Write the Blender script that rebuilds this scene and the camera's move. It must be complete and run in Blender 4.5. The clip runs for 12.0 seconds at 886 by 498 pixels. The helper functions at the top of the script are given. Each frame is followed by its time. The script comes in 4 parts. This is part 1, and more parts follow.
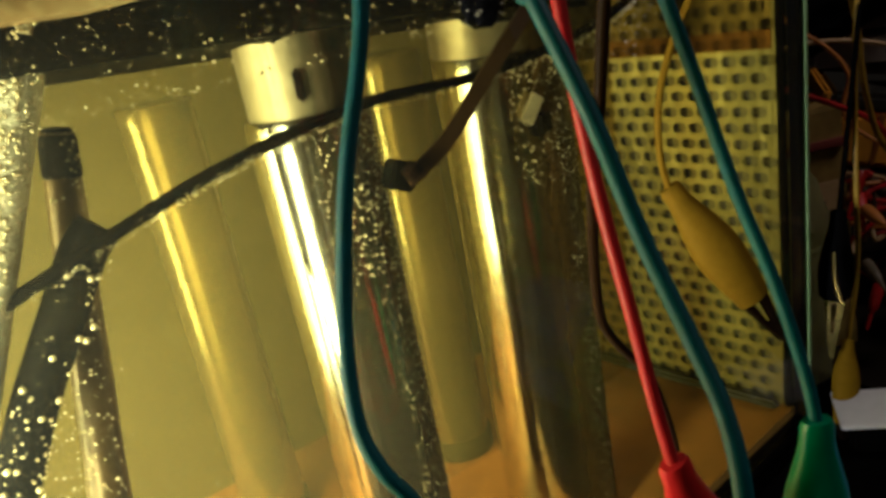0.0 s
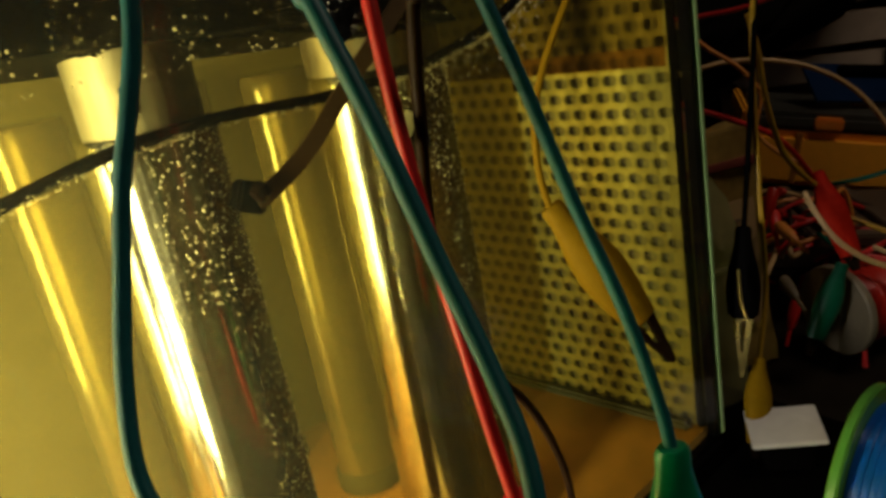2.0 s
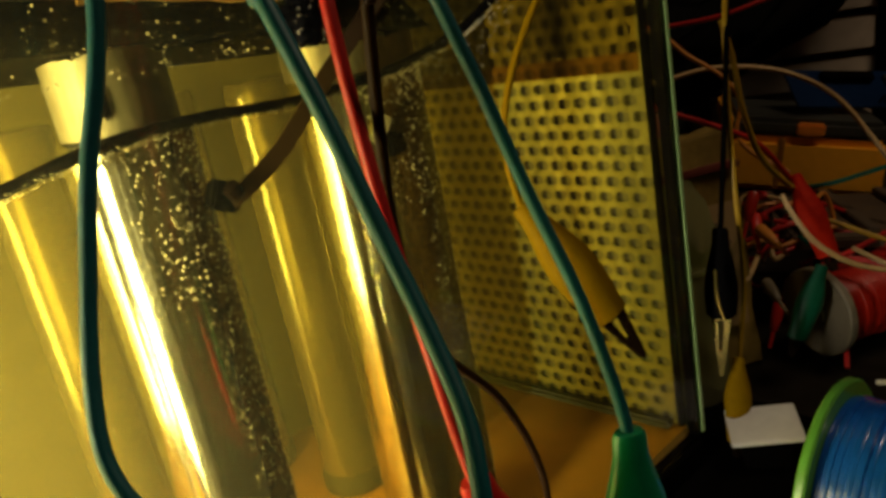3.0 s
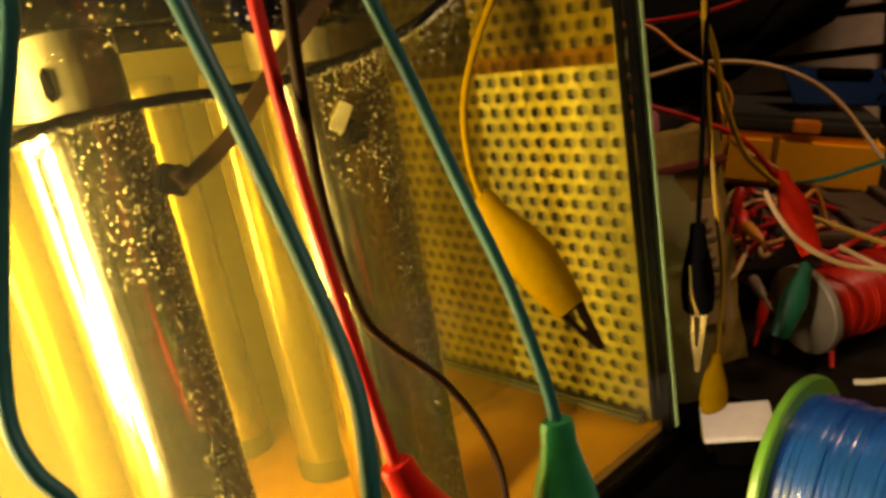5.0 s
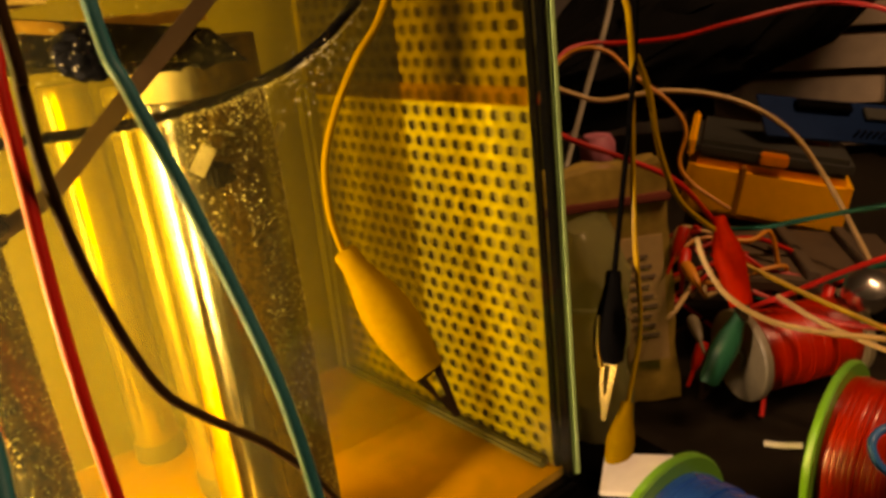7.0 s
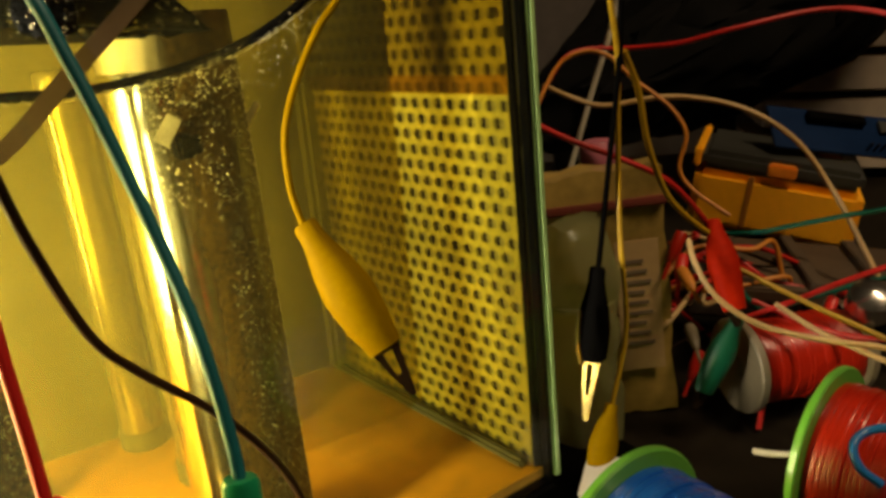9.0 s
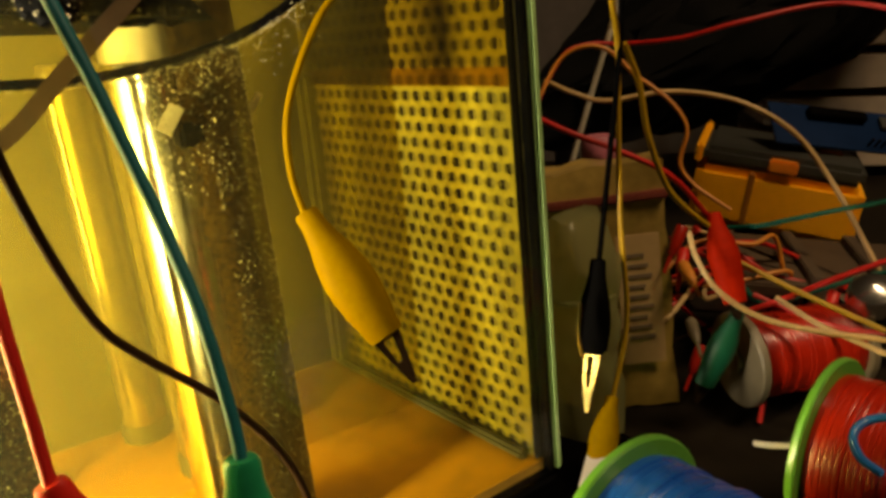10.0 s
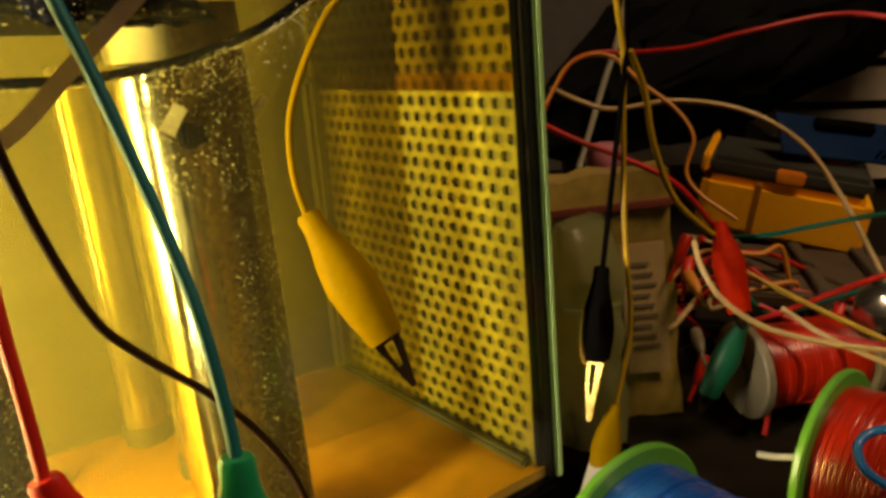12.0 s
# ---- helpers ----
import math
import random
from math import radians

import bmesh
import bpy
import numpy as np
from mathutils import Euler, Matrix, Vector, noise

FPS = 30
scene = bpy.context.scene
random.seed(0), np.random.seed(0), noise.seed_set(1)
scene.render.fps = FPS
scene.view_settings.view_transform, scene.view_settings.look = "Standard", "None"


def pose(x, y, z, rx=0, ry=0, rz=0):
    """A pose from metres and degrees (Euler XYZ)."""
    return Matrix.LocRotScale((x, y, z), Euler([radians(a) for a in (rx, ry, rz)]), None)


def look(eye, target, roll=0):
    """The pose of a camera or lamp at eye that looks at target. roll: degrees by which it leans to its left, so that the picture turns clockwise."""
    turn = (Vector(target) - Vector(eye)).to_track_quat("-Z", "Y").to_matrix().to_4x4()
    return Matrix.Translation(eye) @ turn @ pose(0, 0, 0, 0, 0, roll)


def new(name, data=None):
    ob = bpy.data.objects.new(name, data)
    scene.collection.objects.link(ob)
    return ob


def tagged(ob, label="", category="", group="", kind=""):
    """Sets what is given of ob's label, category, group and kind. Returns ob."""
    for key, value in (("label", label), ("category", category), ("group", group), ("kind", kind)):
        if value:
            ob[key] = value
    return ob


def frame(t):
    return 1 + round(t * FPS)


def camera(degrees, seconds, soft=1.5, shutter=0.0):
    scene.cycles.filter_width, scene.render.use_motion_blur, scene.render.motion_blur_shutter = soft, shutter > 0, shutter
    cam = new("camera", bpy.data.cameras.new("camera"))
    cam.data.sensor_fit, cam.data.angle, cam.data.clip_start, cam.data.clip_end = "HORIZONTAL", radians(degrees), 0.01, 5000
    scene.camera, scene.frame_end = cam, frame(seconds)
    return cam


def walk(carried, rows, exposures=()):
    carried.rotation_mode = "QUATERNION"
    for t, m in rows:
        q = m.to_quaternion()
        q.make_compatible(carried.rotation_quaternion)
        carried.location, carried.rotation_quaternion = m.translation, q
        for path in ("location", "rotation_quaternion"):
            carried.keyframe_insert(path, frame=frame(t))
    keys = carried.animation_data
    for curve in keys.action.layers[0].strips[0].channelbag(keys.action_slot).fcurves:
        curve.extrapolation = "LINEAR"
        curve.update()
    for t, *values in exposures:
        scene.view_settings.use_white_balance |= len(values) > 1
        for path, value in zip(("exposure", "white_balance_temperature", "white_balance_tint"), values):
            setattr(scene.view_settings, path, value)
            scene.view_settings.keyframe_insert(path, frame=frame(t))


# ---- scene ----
cam = camera(61.2, 12.0, soft=3.4, shutter=0.4)
PATH = [
    (0, (-0.2224, -0.1265, 0.1688), (0.2835, 0.6679, -0.1676), -10.76),
    (0.5, (-0.2171, -0.1301, 0.1674), (0.3015, 0.6571, -0.1661), -10.60),
    (1, (-0.2131, -0.1305, 0.1663), (0.3177, 0.6507, -0.1621), -10.63),
    (1.5, (-0.2069, -0.1322, 0.1639), (0.3361, 0.6409, -0.1639), -10.94),
    (2, (-0.2026, -0.1330, 0.1627), (0.3525, 0.6364, -0.1533), -10.63),
    (2.5, (-0.2020, -0.1371, 0.1619), (0.3543, 0.6334, -0.1493), -10.93),
    (3, (-0.2016, -0.1407, 0.1600), (0.3596, 0.6305, -0.1404), -11.02),
    (3.2, (-0.2024, -0.1418, 0.1605), (0.3592, 0.6260, -0.1478), -11.21),
    (5, (-0.1918, -0.1497, 0.1568), (0.3513, 0.6324, -0.1488), -10.30),
    (5.5, (-0.1818, -0.1601, 0.1605), (0.3315, 0.6286, -0.1779), -8.76),
    (6, (-0.1734, -0.1670, 0.1646), (0.3371, 0.6088, -0.2061), -7.83),
    (6.5, (-0.1633, -0.1650, 0.1712), (0.3438, 0.6213, -0.1818), -7.26),
    (7, (-0.1525, -0.1643, 0.1693), (0.3574, 0.6270, -0.1682), -6.57),
    (7.2, (-0.1495, -0.1643, 0.1684), (0.3586, 0.6326, -0.1583), -6.39),
    (8.8, (-0.1411, -0.1751, 0.1561), (0.3458, 0.6433, -0.1490), -5.85),
    (9, (-0.1406, -0.1750, 0.1559), (0.3425, 0.6476, -0.1438), -5.76),
    (9.5, (-0.1389, -0.1780, 0.1528), (0.3399, 0.6457, -0.1512), -5.75),
    (10, (-0.1415, -0.1765, 0.1531), (0.3399, 0.6480, -0.1443), -5.80),
    (10.5, (-0.1393, -0.1767, 0.1533), (0.3411, 0.6499, -0.1399), -5.87),
    (11, (-0.1396, -0.1764, 0.1515), (0.3367, 0.6539, -0.1381), -5.33),
    (11.5, (-0.1389, -0.1759, 0.1512), (0.3409, 0.6554, -0.1295), -5.27),
    (12, (-0.1404, -0.1771, 0.1514), (0.3356, 0.6551, -0.1328), -5.24),
]
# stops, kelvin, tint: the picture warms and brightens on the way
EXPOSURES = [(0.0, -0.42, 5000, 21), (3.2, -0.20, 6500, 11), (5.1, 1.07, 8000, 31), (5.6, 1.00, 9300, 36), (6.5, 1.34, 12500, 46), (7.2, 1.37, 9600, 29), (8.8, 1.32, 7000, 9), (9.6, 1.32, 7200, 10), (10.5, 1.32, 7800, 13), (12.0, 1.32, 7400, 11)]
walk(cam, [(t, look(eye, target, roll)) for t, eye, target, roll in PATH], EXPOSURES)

# ---- light ----
world = bpy.data.worlds.new("room_dark")
scene.world = world
world.use_nodes = True
world.node_tree.nodes["Background"].inputs[0].default_value = (1.0, 0.72, 0.45, 1)
world.node_tree.nodes["Background"].inputs[1].default_value = 0.06


def area_lamp(name, eye, target, sx, sy, watts, colour):
    data = bpy.data.lights.new(name, "AREA")
    data.shape, data.size, data.size_y, data.energy, data.color = "RECTANGLE", sx, sy, watts, colour
    ob = new(name, data)
    ob.matrix_world = look(eye, target)
    return ob


torch = area_lamp("work_light", (-0.312, -0.042, 0.090), (-0.190, 0.070, 0.075), 0.034, 0.17, 1.12, (1.0, 0.92, 0.74))
# added fill from the tank's end to widen tube highlights; no lamp known there
end_fill = area_lamp("end_fill", (-0.352, 0.068, 0.085), (-0.10, 0.065, 0.075), 0.14, 0.16, 0.84, (1.0, 0.92, 0.74))
end_fill.data.spread = radians(110)
torch.data.spread = radians(120)
area_lamp("ceiling_lamp", (0.22, -0.36, 0.75), (0.10, 0.0, 0.0), 0.10, 0.35, 1.5, (1.0, 0.76, 0.48))


# ---- materials ----
def material(name, colour, rough=0.5, metal=0.0, vary=0.25, scale=120.0, bump=0.0, coat=0.0, transmission=0.0, second=None, alpha=1.0):
    m = bpy.data.materials.new(name)
    m.use_nodes = True
    n, l = m.node_tree.nodes, m.node_tree.links
    b = n["Principled BSDF"]
    tc = n.new("ShaderNodeTexCoord")
    big, fine = n.new("ShaderNodeTexNoise"), n.new("ShaderNodeTexNoise")
    big.inputs["Scale"].default_value, big.inputs["Detail"].default_value = scale * 0.25, 4
    fine.inputs["Scale"].default_value, fine.inputs["Detail"].default_value = scale * 4, 3
    for k in (big, fine):
        l.new(tc.outputs["Object"], k.inputs["Vector"])
    add = n.new("ShaderNodeMath")
    add.operation = "MULTIPLY_ADD"
    l.new(fine.outputs["Fac"], add.inputs[0])
    add.inputs[1].default_value = 0.35
    l.new(big.outputs["Fac"], add.inputs[2])
    ramp = n.new("ShaderNodeValToRGB")
    lo = second or [c * (1 - vary) for c in colour]
    hi = [min(1.0, c * (1 + vary * 0.6)) for c in colour]
    ramp.color_ramp.elements[0].position, ramp.color_ramp.elements[1].position = 0.42, 0.88
    ramp.color_ramp.elements[0].color, ramp.color_ramp.elements[1].color = (*lo, 1), (*hi, 1)
    l.new(add.outputs[0], ramp.inputs[0])
    l.new(ramp.outputs[0], b.inputs["Base Color"])
    rr = n.new("ShaderNodeMapRange")
    rr.inputs["To Min"].default_value, rr.inputs["To Max"].default_value = max(0.02, rough - 0.12), min(1, rough + 0.12)
    l.new(big.outputs["Fac"], rr.inputs["Value"])
    l.new(rr.outputs[0], b.inputs["Roughness"])
    b.inputs["Metallic"].default_value = metal
    b.inputs["Coat Weight"].default_value = coat
    b.inputs["Transmission Weight"].default_value = transmission
    b.inputs["Alpha"].default_value = alpha
    if bump:
        bn = n.new("ShaderNodeBump")
        bn.inputs["Strength"].default_value, bn.inputs["Distance"].default_value = bump, 0.0006
        l.new(add.outputs[0], bn.inputs["Height"])
        l.new(bn.outputs[0], b.inputs["Normal"])
    return m


def pane_material(name, tint, haze=0.0, haze_colour=(1, 1, 1), gloss=True):
    """A clear sheet: light goes straight through, tinted, with a gloss on top and, in cloudy liquid, a share that scatters."""
    m = bpy.data.materials.new(name)
    m.use_nodes = True
    n, l = m.node_tree.nodes, m.node_tree.links
    out = n["Material Output"]
    n.remove(n["Principled BSDF"])
    clear = n.new("ShaderNodeBsdfTransparent")
    clear.inputs[0].default_value = (*tint, 1)
    last = clear.outputs[0]
    if haze:
        tl, df, half, mix = n.new("ShaderNodeBsdfTranslucent"), n.new("ShaderNodeBsdfDiffuse"), n.new("ShaderNodeMixShader"), n.new("ShaderNodeMixShader")
        tc, noise_ = n.new("ShaderNodeTexCoord"), n.new("ShaderNodeTexNoise")
        noise_.inputs["Scale"].default_value = 14
        l.new(tc.outputs["Object"], noise_.inputs["Vector"])
        mr = n.new("ShaderNodeMapRange")
        mr.inputs["To Min"].default_value, mr.inputs["To Max"].default_value = haze * 0.6, haze * 1.4
        l.new(noise_.outputs["Fac"], mr.inputs["Value"])
        tl.inputs[0].default_value = df.inputs[0].default_value = (*haze_colour, 1)
        l.new(tl.outputs[0], half.inputs[1])
        l.new(df.outputs[0], half.inputs[2])
        half.inputs[0].default_value = 0.3
        l.new(mr.outputs[0], mix.inputs[0])
        l.new(last, mix.inputs[1])
        l.new(half.outputs[0], mix.inputs[2])
        last = mix.outputs[0]
    if gloss:
        gl, fr, mx = n.new("ShaderNodeBsdfGlossy"), n.new("ShaderNodeLayerWeight"), n.new("ShaderNodeMixShader")
        gl.inputs["Roughness"].default_value = 0.03
        fr.inputs["Blend"].default_value = 0.5
        steep, weak = n.new("ShaderNodeMath"), n.new("ShaderNodeMath")
        steep.operation, weak.operation = "POWER", "MULTIPLY_ADD"
        steep.inputs[1].default_value, weak.inputs[1].default_value, weak.inputs[2].default_value = 4.0, 0.35, 0.02
        l.new(fr.outputs["Facing"], steep.inputs[0])
        l.new(steep.outputs[0], weak.inputs[0])
        l.new(weak.outputs[0], mx.inputs[0])
        l.new(last, mx.inputs[1])
        l.new(gl.outputs[0], mx.inputs[2])
        last = mx.outputs[0]
    l.new(last, out.inputs["Surface"])
    return m


GLASS = pane_material("clear_glass", (0.93, 0.97, 0.93))
LIQUID = pane_material("cloudy_yellow_liquid", (0.945, 0.882, 0.56), 0.040, (0.88, 0.82, 0.52), gloss=False)
DEEP_LIQUID = pane_material("deep_cloudy_liquid", (0.94, 0.885, 0.60), 0.17, (0.74, 0.70, 0.44), gloss=False)
GLASS_EDGE = material("green_glass_edge", (0.27, 0.40, 0.15), 0.22, 0, 0.3, 60, coat=0.5)
SILICONE = material("black_silicone", (0.0012, 0.0012, 0.0010), 0.4, 0, 0.3, 200, 0.2)


def steel_material(name, light, dull, brown, side, width, grit, dull_to=(0.08, 0.24)):
    """Polished steel drawn lengthwise; shade and mirrored dark, with brown tarnish grit, are painted on the side
    towards the perforated sheet.
    """
    m = material(name, light, 0.16, 1.0, 0.4, 90, 0.0, second=dull)
    n, l = m.node_tree.nodes, m.node_tree.links
    b = n["Principled BSDF"]

    def node(kind, **values):
        k = n.new("ShaderNode" + kind)
        for key, value in values.items():
            k.inputs[key.replace("_", " ")].default_value = value
        return k

    tc = n.new("ShaderNodeTexCoord")
    # fine lengthwise drawing marks
    mp, st = node("Mapping", Scale=(1, 1, 0.03)), node("TexNoise", Scale=1100.0, Detail=4.0)
    rr = node("MapRange", From_Min=0.3, From_Max=0.7, To_Min=dull_to[0], To_Max=dull_to[1])
    l.new(tc.outputs["Object"], mp.inputs["Vector"])
    l.new(mp.outputs[0], st.inputs["Vector"])
    l.new(st.outputs["Fac"], rr.inputs["Value"])
    l.new(rr.outputs[0], b.inputs["Roughness"])
    draw = node("Bump", Strength=0.10, Distance=0.0002)
    l.new(st.outputs["Fac"], draw.inputs["Height"])
    l.new(draw.outputs[0], b.inputs["Normal"])
    # ragged edge of the painted dark side along the tube
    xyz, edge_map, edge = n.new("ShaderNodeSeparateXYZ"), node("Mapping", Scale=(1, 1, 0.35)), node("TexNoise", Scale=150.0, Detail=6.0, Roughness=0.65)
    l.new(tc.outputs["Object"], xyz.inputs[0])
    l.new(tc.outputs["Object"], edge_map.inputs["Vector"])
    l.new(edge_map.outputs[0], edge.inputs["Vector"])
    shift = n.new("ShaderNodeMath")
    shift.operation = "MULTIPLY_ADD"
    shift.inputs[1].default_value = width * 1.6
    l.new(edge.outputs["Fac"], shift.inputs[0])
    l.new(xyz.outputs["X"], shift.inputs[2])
    shade_mask = node("MapRange", From_Min=side + width * 0.3, From_Max=side + width * 1.3, To_Min=0.0, To_Max=0.96)
    l.new(shift.outputs[0], shade_mask.inputs["Value"])
    # colour of the dark side: shade and tarnish grit in two browns
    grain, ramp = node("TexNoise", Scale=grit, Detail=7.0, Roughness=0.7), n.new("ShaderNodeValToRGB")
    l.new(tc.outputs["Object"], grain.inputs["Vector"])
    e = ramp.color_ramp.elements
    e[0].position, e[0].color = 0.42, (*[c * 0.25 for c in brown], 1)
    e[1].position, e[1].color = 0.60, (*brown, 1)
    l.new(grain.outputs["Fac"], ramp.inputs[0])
    shade_oxide, rough_bump, mix = node("BsdfPrincipled", Roughness=0.55, Specular_IOR_Level=0.1), node("Bump", Strength=0.5, Distance=0.0005), n.new("ShaderNodeMixShader")
    l.new(ramp.outputs[0], shade_oxide.inputs["Base Color"])
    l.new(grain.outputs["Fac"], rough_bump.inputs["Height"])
    l.new(rough_bump.outputs[0], shade_oxide.inputs["Normal"])
    l.new(shade_mask.outputs[0], mix.inputs[0])
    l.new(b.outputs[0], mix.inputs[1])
    l.new(shade_oxide.outputs[0], mix.inputs[2])
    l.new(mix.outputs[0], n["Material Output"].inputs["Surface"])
    return m


# STEEL's brown side paints the dark room mirrored in it, over some tarnish
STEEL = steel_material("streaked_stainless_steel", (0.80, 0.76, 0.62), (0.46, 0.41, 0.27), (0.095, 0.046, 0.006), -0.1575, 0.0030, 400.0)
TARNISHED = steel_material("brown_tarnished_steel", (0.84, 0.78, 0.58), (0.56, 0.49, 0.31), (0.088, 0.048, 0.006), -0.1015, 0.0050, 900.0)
# far tubes: the liquid's haze is put into a darker, duller steel
HAZY = material("haze_dulled_steel", (0.30, 0.26, 0.15), 0.20, 0.80, 0.35, 60, 0.1)
DIM = material("dim_crusted_steel", (0.11, 0.068, 0.016), 0.35, 0.45, 0.5, 80, 0.3)
SHEET = material("perforated_sheet_metal", (0.32, 0.265, 0.034), 0.38, 0.5, 0.3, 90, 0.0, second=(0.20, 0.165, 0.024))
waves = SHEET.node_tree.nodes.new("ShaderNodeTexNoise")
long_way = SHEET.node_tree.nodes.new("ShaderNodeMapping")
buckle = SHEET.node_tree.nodes.new("ShaderNodeBump")
spot = SHEET.node_tree.nodes.new("ShaderNodeTexCoord")
long_way.inputs["Scale"].default_value = (1, 1, 0.22)
waves.inputs["Scale"].default_value, waves.inputs["Detail"].default_value = 110, 3
buckle.inputs["Strength"].default_value, buckle.inputs["Distance"].default_value = 0.8, 0.0014
for a, b in ((spot.outputs["Object"], long_way.inputs["Vector"]), (long_way.outputs[0], waves.inputs["Vector"]), (waves.outputs["Fac"], buckle.inputs["Height"]), (buckle.outputs[0], SHEET.node_tree.nodes["Principled BSDF"].inputs["Normal"])):
    SHEET.node_tree.links.new(a, b)
BACK = material("olive_back_panel", (0.36, 0.36, 0.21), 0.6, 0, 0.2, 25)
BED = material("rusty_orange_tank_bottom", (0.46, 0.225, 0.032), 0.5, 0, 0.5, 40, 0.3, second=(0.24, 0.130, 0.024))
# COLLAR's brown side is painted shade, turned away from the work light
COLLAR = steel_material("milky_collar_metal", (0.38, 0.34, 0.21), (0.25, 0.21, 0.11), (0.055, 0.034, 0.012), -0.1600, 0.0025, 300.0, (0.48, 0.66))
BROWN_COLLAR = steel_material("brown_collar_metal", (0.36, 0.31, 0.18), (0.22, 0.18, 0.09), (0.070, 0.040, 0.008), -0.1015, 0.0040, 500.0, (0.40, 0.60))
BLACK = material("black_plastic", (0.0014, 0.0012, 0.0010), 0.7, 0, 0.4, 120, 0.2)
SOOT = material("black_bubbled_plate", (0.0022, 0.0018, 0.0012), 0.8, 0, 0.5, 300, 0.8)
BUBBLE = material("gas_bubbles", (0.80, 0.70, 0.42), 0.12, 0.42, 0.1, 100, coat=1.0)
GREEN = material("teal_green_wire", (0.003, 0.118, 0.135), 0.5, 0, 0.25, 150)
GREEN_BOOT = material("green_vinyl", (0.006, 0.26, 0.11), 0.35, 0, 0.2, 90, coat=0.3)
RED = material("red_wire", (0.48, 0.012, 0.010), 0.42, 0, 0.2, 150, coat=0.05)
RED_BOOT = material("red_vinyl", (0.56, 0.014, 0.009), 0.4, 0, 0.2, 90, coat=0.12)
DULL_RED = material("dull_red_vinyl", (0.40, 0.014, 0.003), 0.6, 0, 0.35, 90)
DULL_GREEN = material("dark_green_vinyl", (0.003, 0.085, 0.040), 0.4, 0, 0.3, 90)
FAR_GREEN = material("dark_green_wire", (0.003, 0.075, 0.050), 0.5, 0, 0.3, 150)
YELLOW_WIRE = material("yellow_wire", (0.40, 0.23, 0.006), 0.5, 0, 0.25, 150)
DARK_WIRE = material("dark_brown_wire", (0.026, 0.012, 0.004), 0.5, 0, 0.3, 150)
YELLOW = material("yellow_vinyl", (0.195, 0.110, 0.0005), 0.6, 0, 0.25, 90, 0.1)
CREAM = material("cream_wire", (0.50, 0.33, 0.14), 0.45, 0, 0.2, 150)
ORANGE = material("orange_wire", (0.60, 0.22, 0.03), 0.45, 0, 0.2, 150)
JAW = material("dark_clip_steel", (0.014, 0.007, 0.003), 0.4, 0.25, 0.4, 300, 0.3)
BRASS = material("brass_clip_jaw", (0.85, 0.62, 0.18), 0.25, 1.0, 0.3, 300, 0.3)
LIME = material("lime_green_spool_plastic", (0.11, 0.36, 0.05), 0.35, 0, 0.15, 80, coat=0.2)
BLUE = material("blue_enamelled_winding", (0.004, 0.085, 0.46), 0.3, 0, 0.25, 200, coat=0.6)
REDWIND = material("red_winding", (0.38, 0.012, 0.003), 0.34, 0, 0.25, 200, coat=0.2)
BONE = material("cream_spool_plastic", (0.18, 0.145, 0.09), 0.45, 0, 0.25, 80)
CARD = material("grey_white_card", (0.52, 0.50, 0.47), 0.6, 0, 0.2, 60, 0.1)
AMBER = material("orange_yellow_meter_case", (0.95, 0.42, 0.015), 0.45, 0, 0.15, 60)
CHAR = material("dark_grey_meter_face", (0.035, 0.035, 0.030), 0.4, 0, 0.3, 90)
BENCH = material("worn_dark_bench_top", (0.015, 0.011, 0.007), 0.6, 0, 0.5, 30, 0.3)
FABRIC = material("black_fabric", (0.004, 0.0035, 0.003), 0.9, 0, 0.5, 60, 0.5)
BOARD = material("grey_brown_board", (0.48, 0.39, 0.30), 0.7, 0, 0.3, 20)
PCB = material("blue_circuit_board", (0.002, 0.014, 0.055), 0.4, 0, 0.3, 90)
BOTTLE = pane_material("greenish_bottle_plastic", (0.74, 0.78, 0.60), 0.45, (0.62, 0.60, 0.30))
LABEL = material("pale_orange_label", (0.50, 0.33, 0.15), 0.6, 0, 0.15, 60)
INK = material("printed_ink", (0.20, 0.14, 0.09), 0.6, 0, 0.2, 60)
CHROME = material("chrome", (0.80, 0.77, 0.72), 0.24, 1.0, 0.1, 60)
PINK = material("pink_plastic", (0.60, 0.18, 0.24), 0.4, 0, 0.15, 60)
WALL = material("dim_room_wall", (0.36, 0.28, 0.20), 0.8, 0, 0.3, 6)


SOOT.node_tree.nodes["Principled BSDF"].inputs["Specular IOR Level"].default_value = 0.06
YELLOW.node_tree.nodes["Principled BSDF"].inputs["Specular IOR Level"].default_value = 0.03
for dull_ in (BENCH, DARK_WIRE, PCB, FABRIC, FAR_GREEN):
    dull_.node_tree.nodes["Principled BSDF"].inputs["Specular IOR Level"].default_value = 0.10
JAW.node_tree.nodes["Principled BSDF"].inputs["Specular IOR Level"].default_value = 0.12
BLACK.node_tree.nodes["Principled BSDF"].inputs["Specular IOR Level"].default_value = 0.02
SILICONE.node_tree.nodes["Principled BSDF"].inputs["Specular IOR Level"].default_value = 0.05
DULL_RED.node_tree.nodes["Principled BSDF"].inputs["Specular IOR Level"].default_value = 0.04
BASE_SHADE = material("dark_olive_shade", (0.030, 0.028, 0.013), 0.7)
# the glint of clamp plate and screw is put into a pale base colour
BRIGHT = material("pale_glint_metal", (0.62, 0.54, 0.32), 0.4, 0.3, 0.6, 500, 0.6)


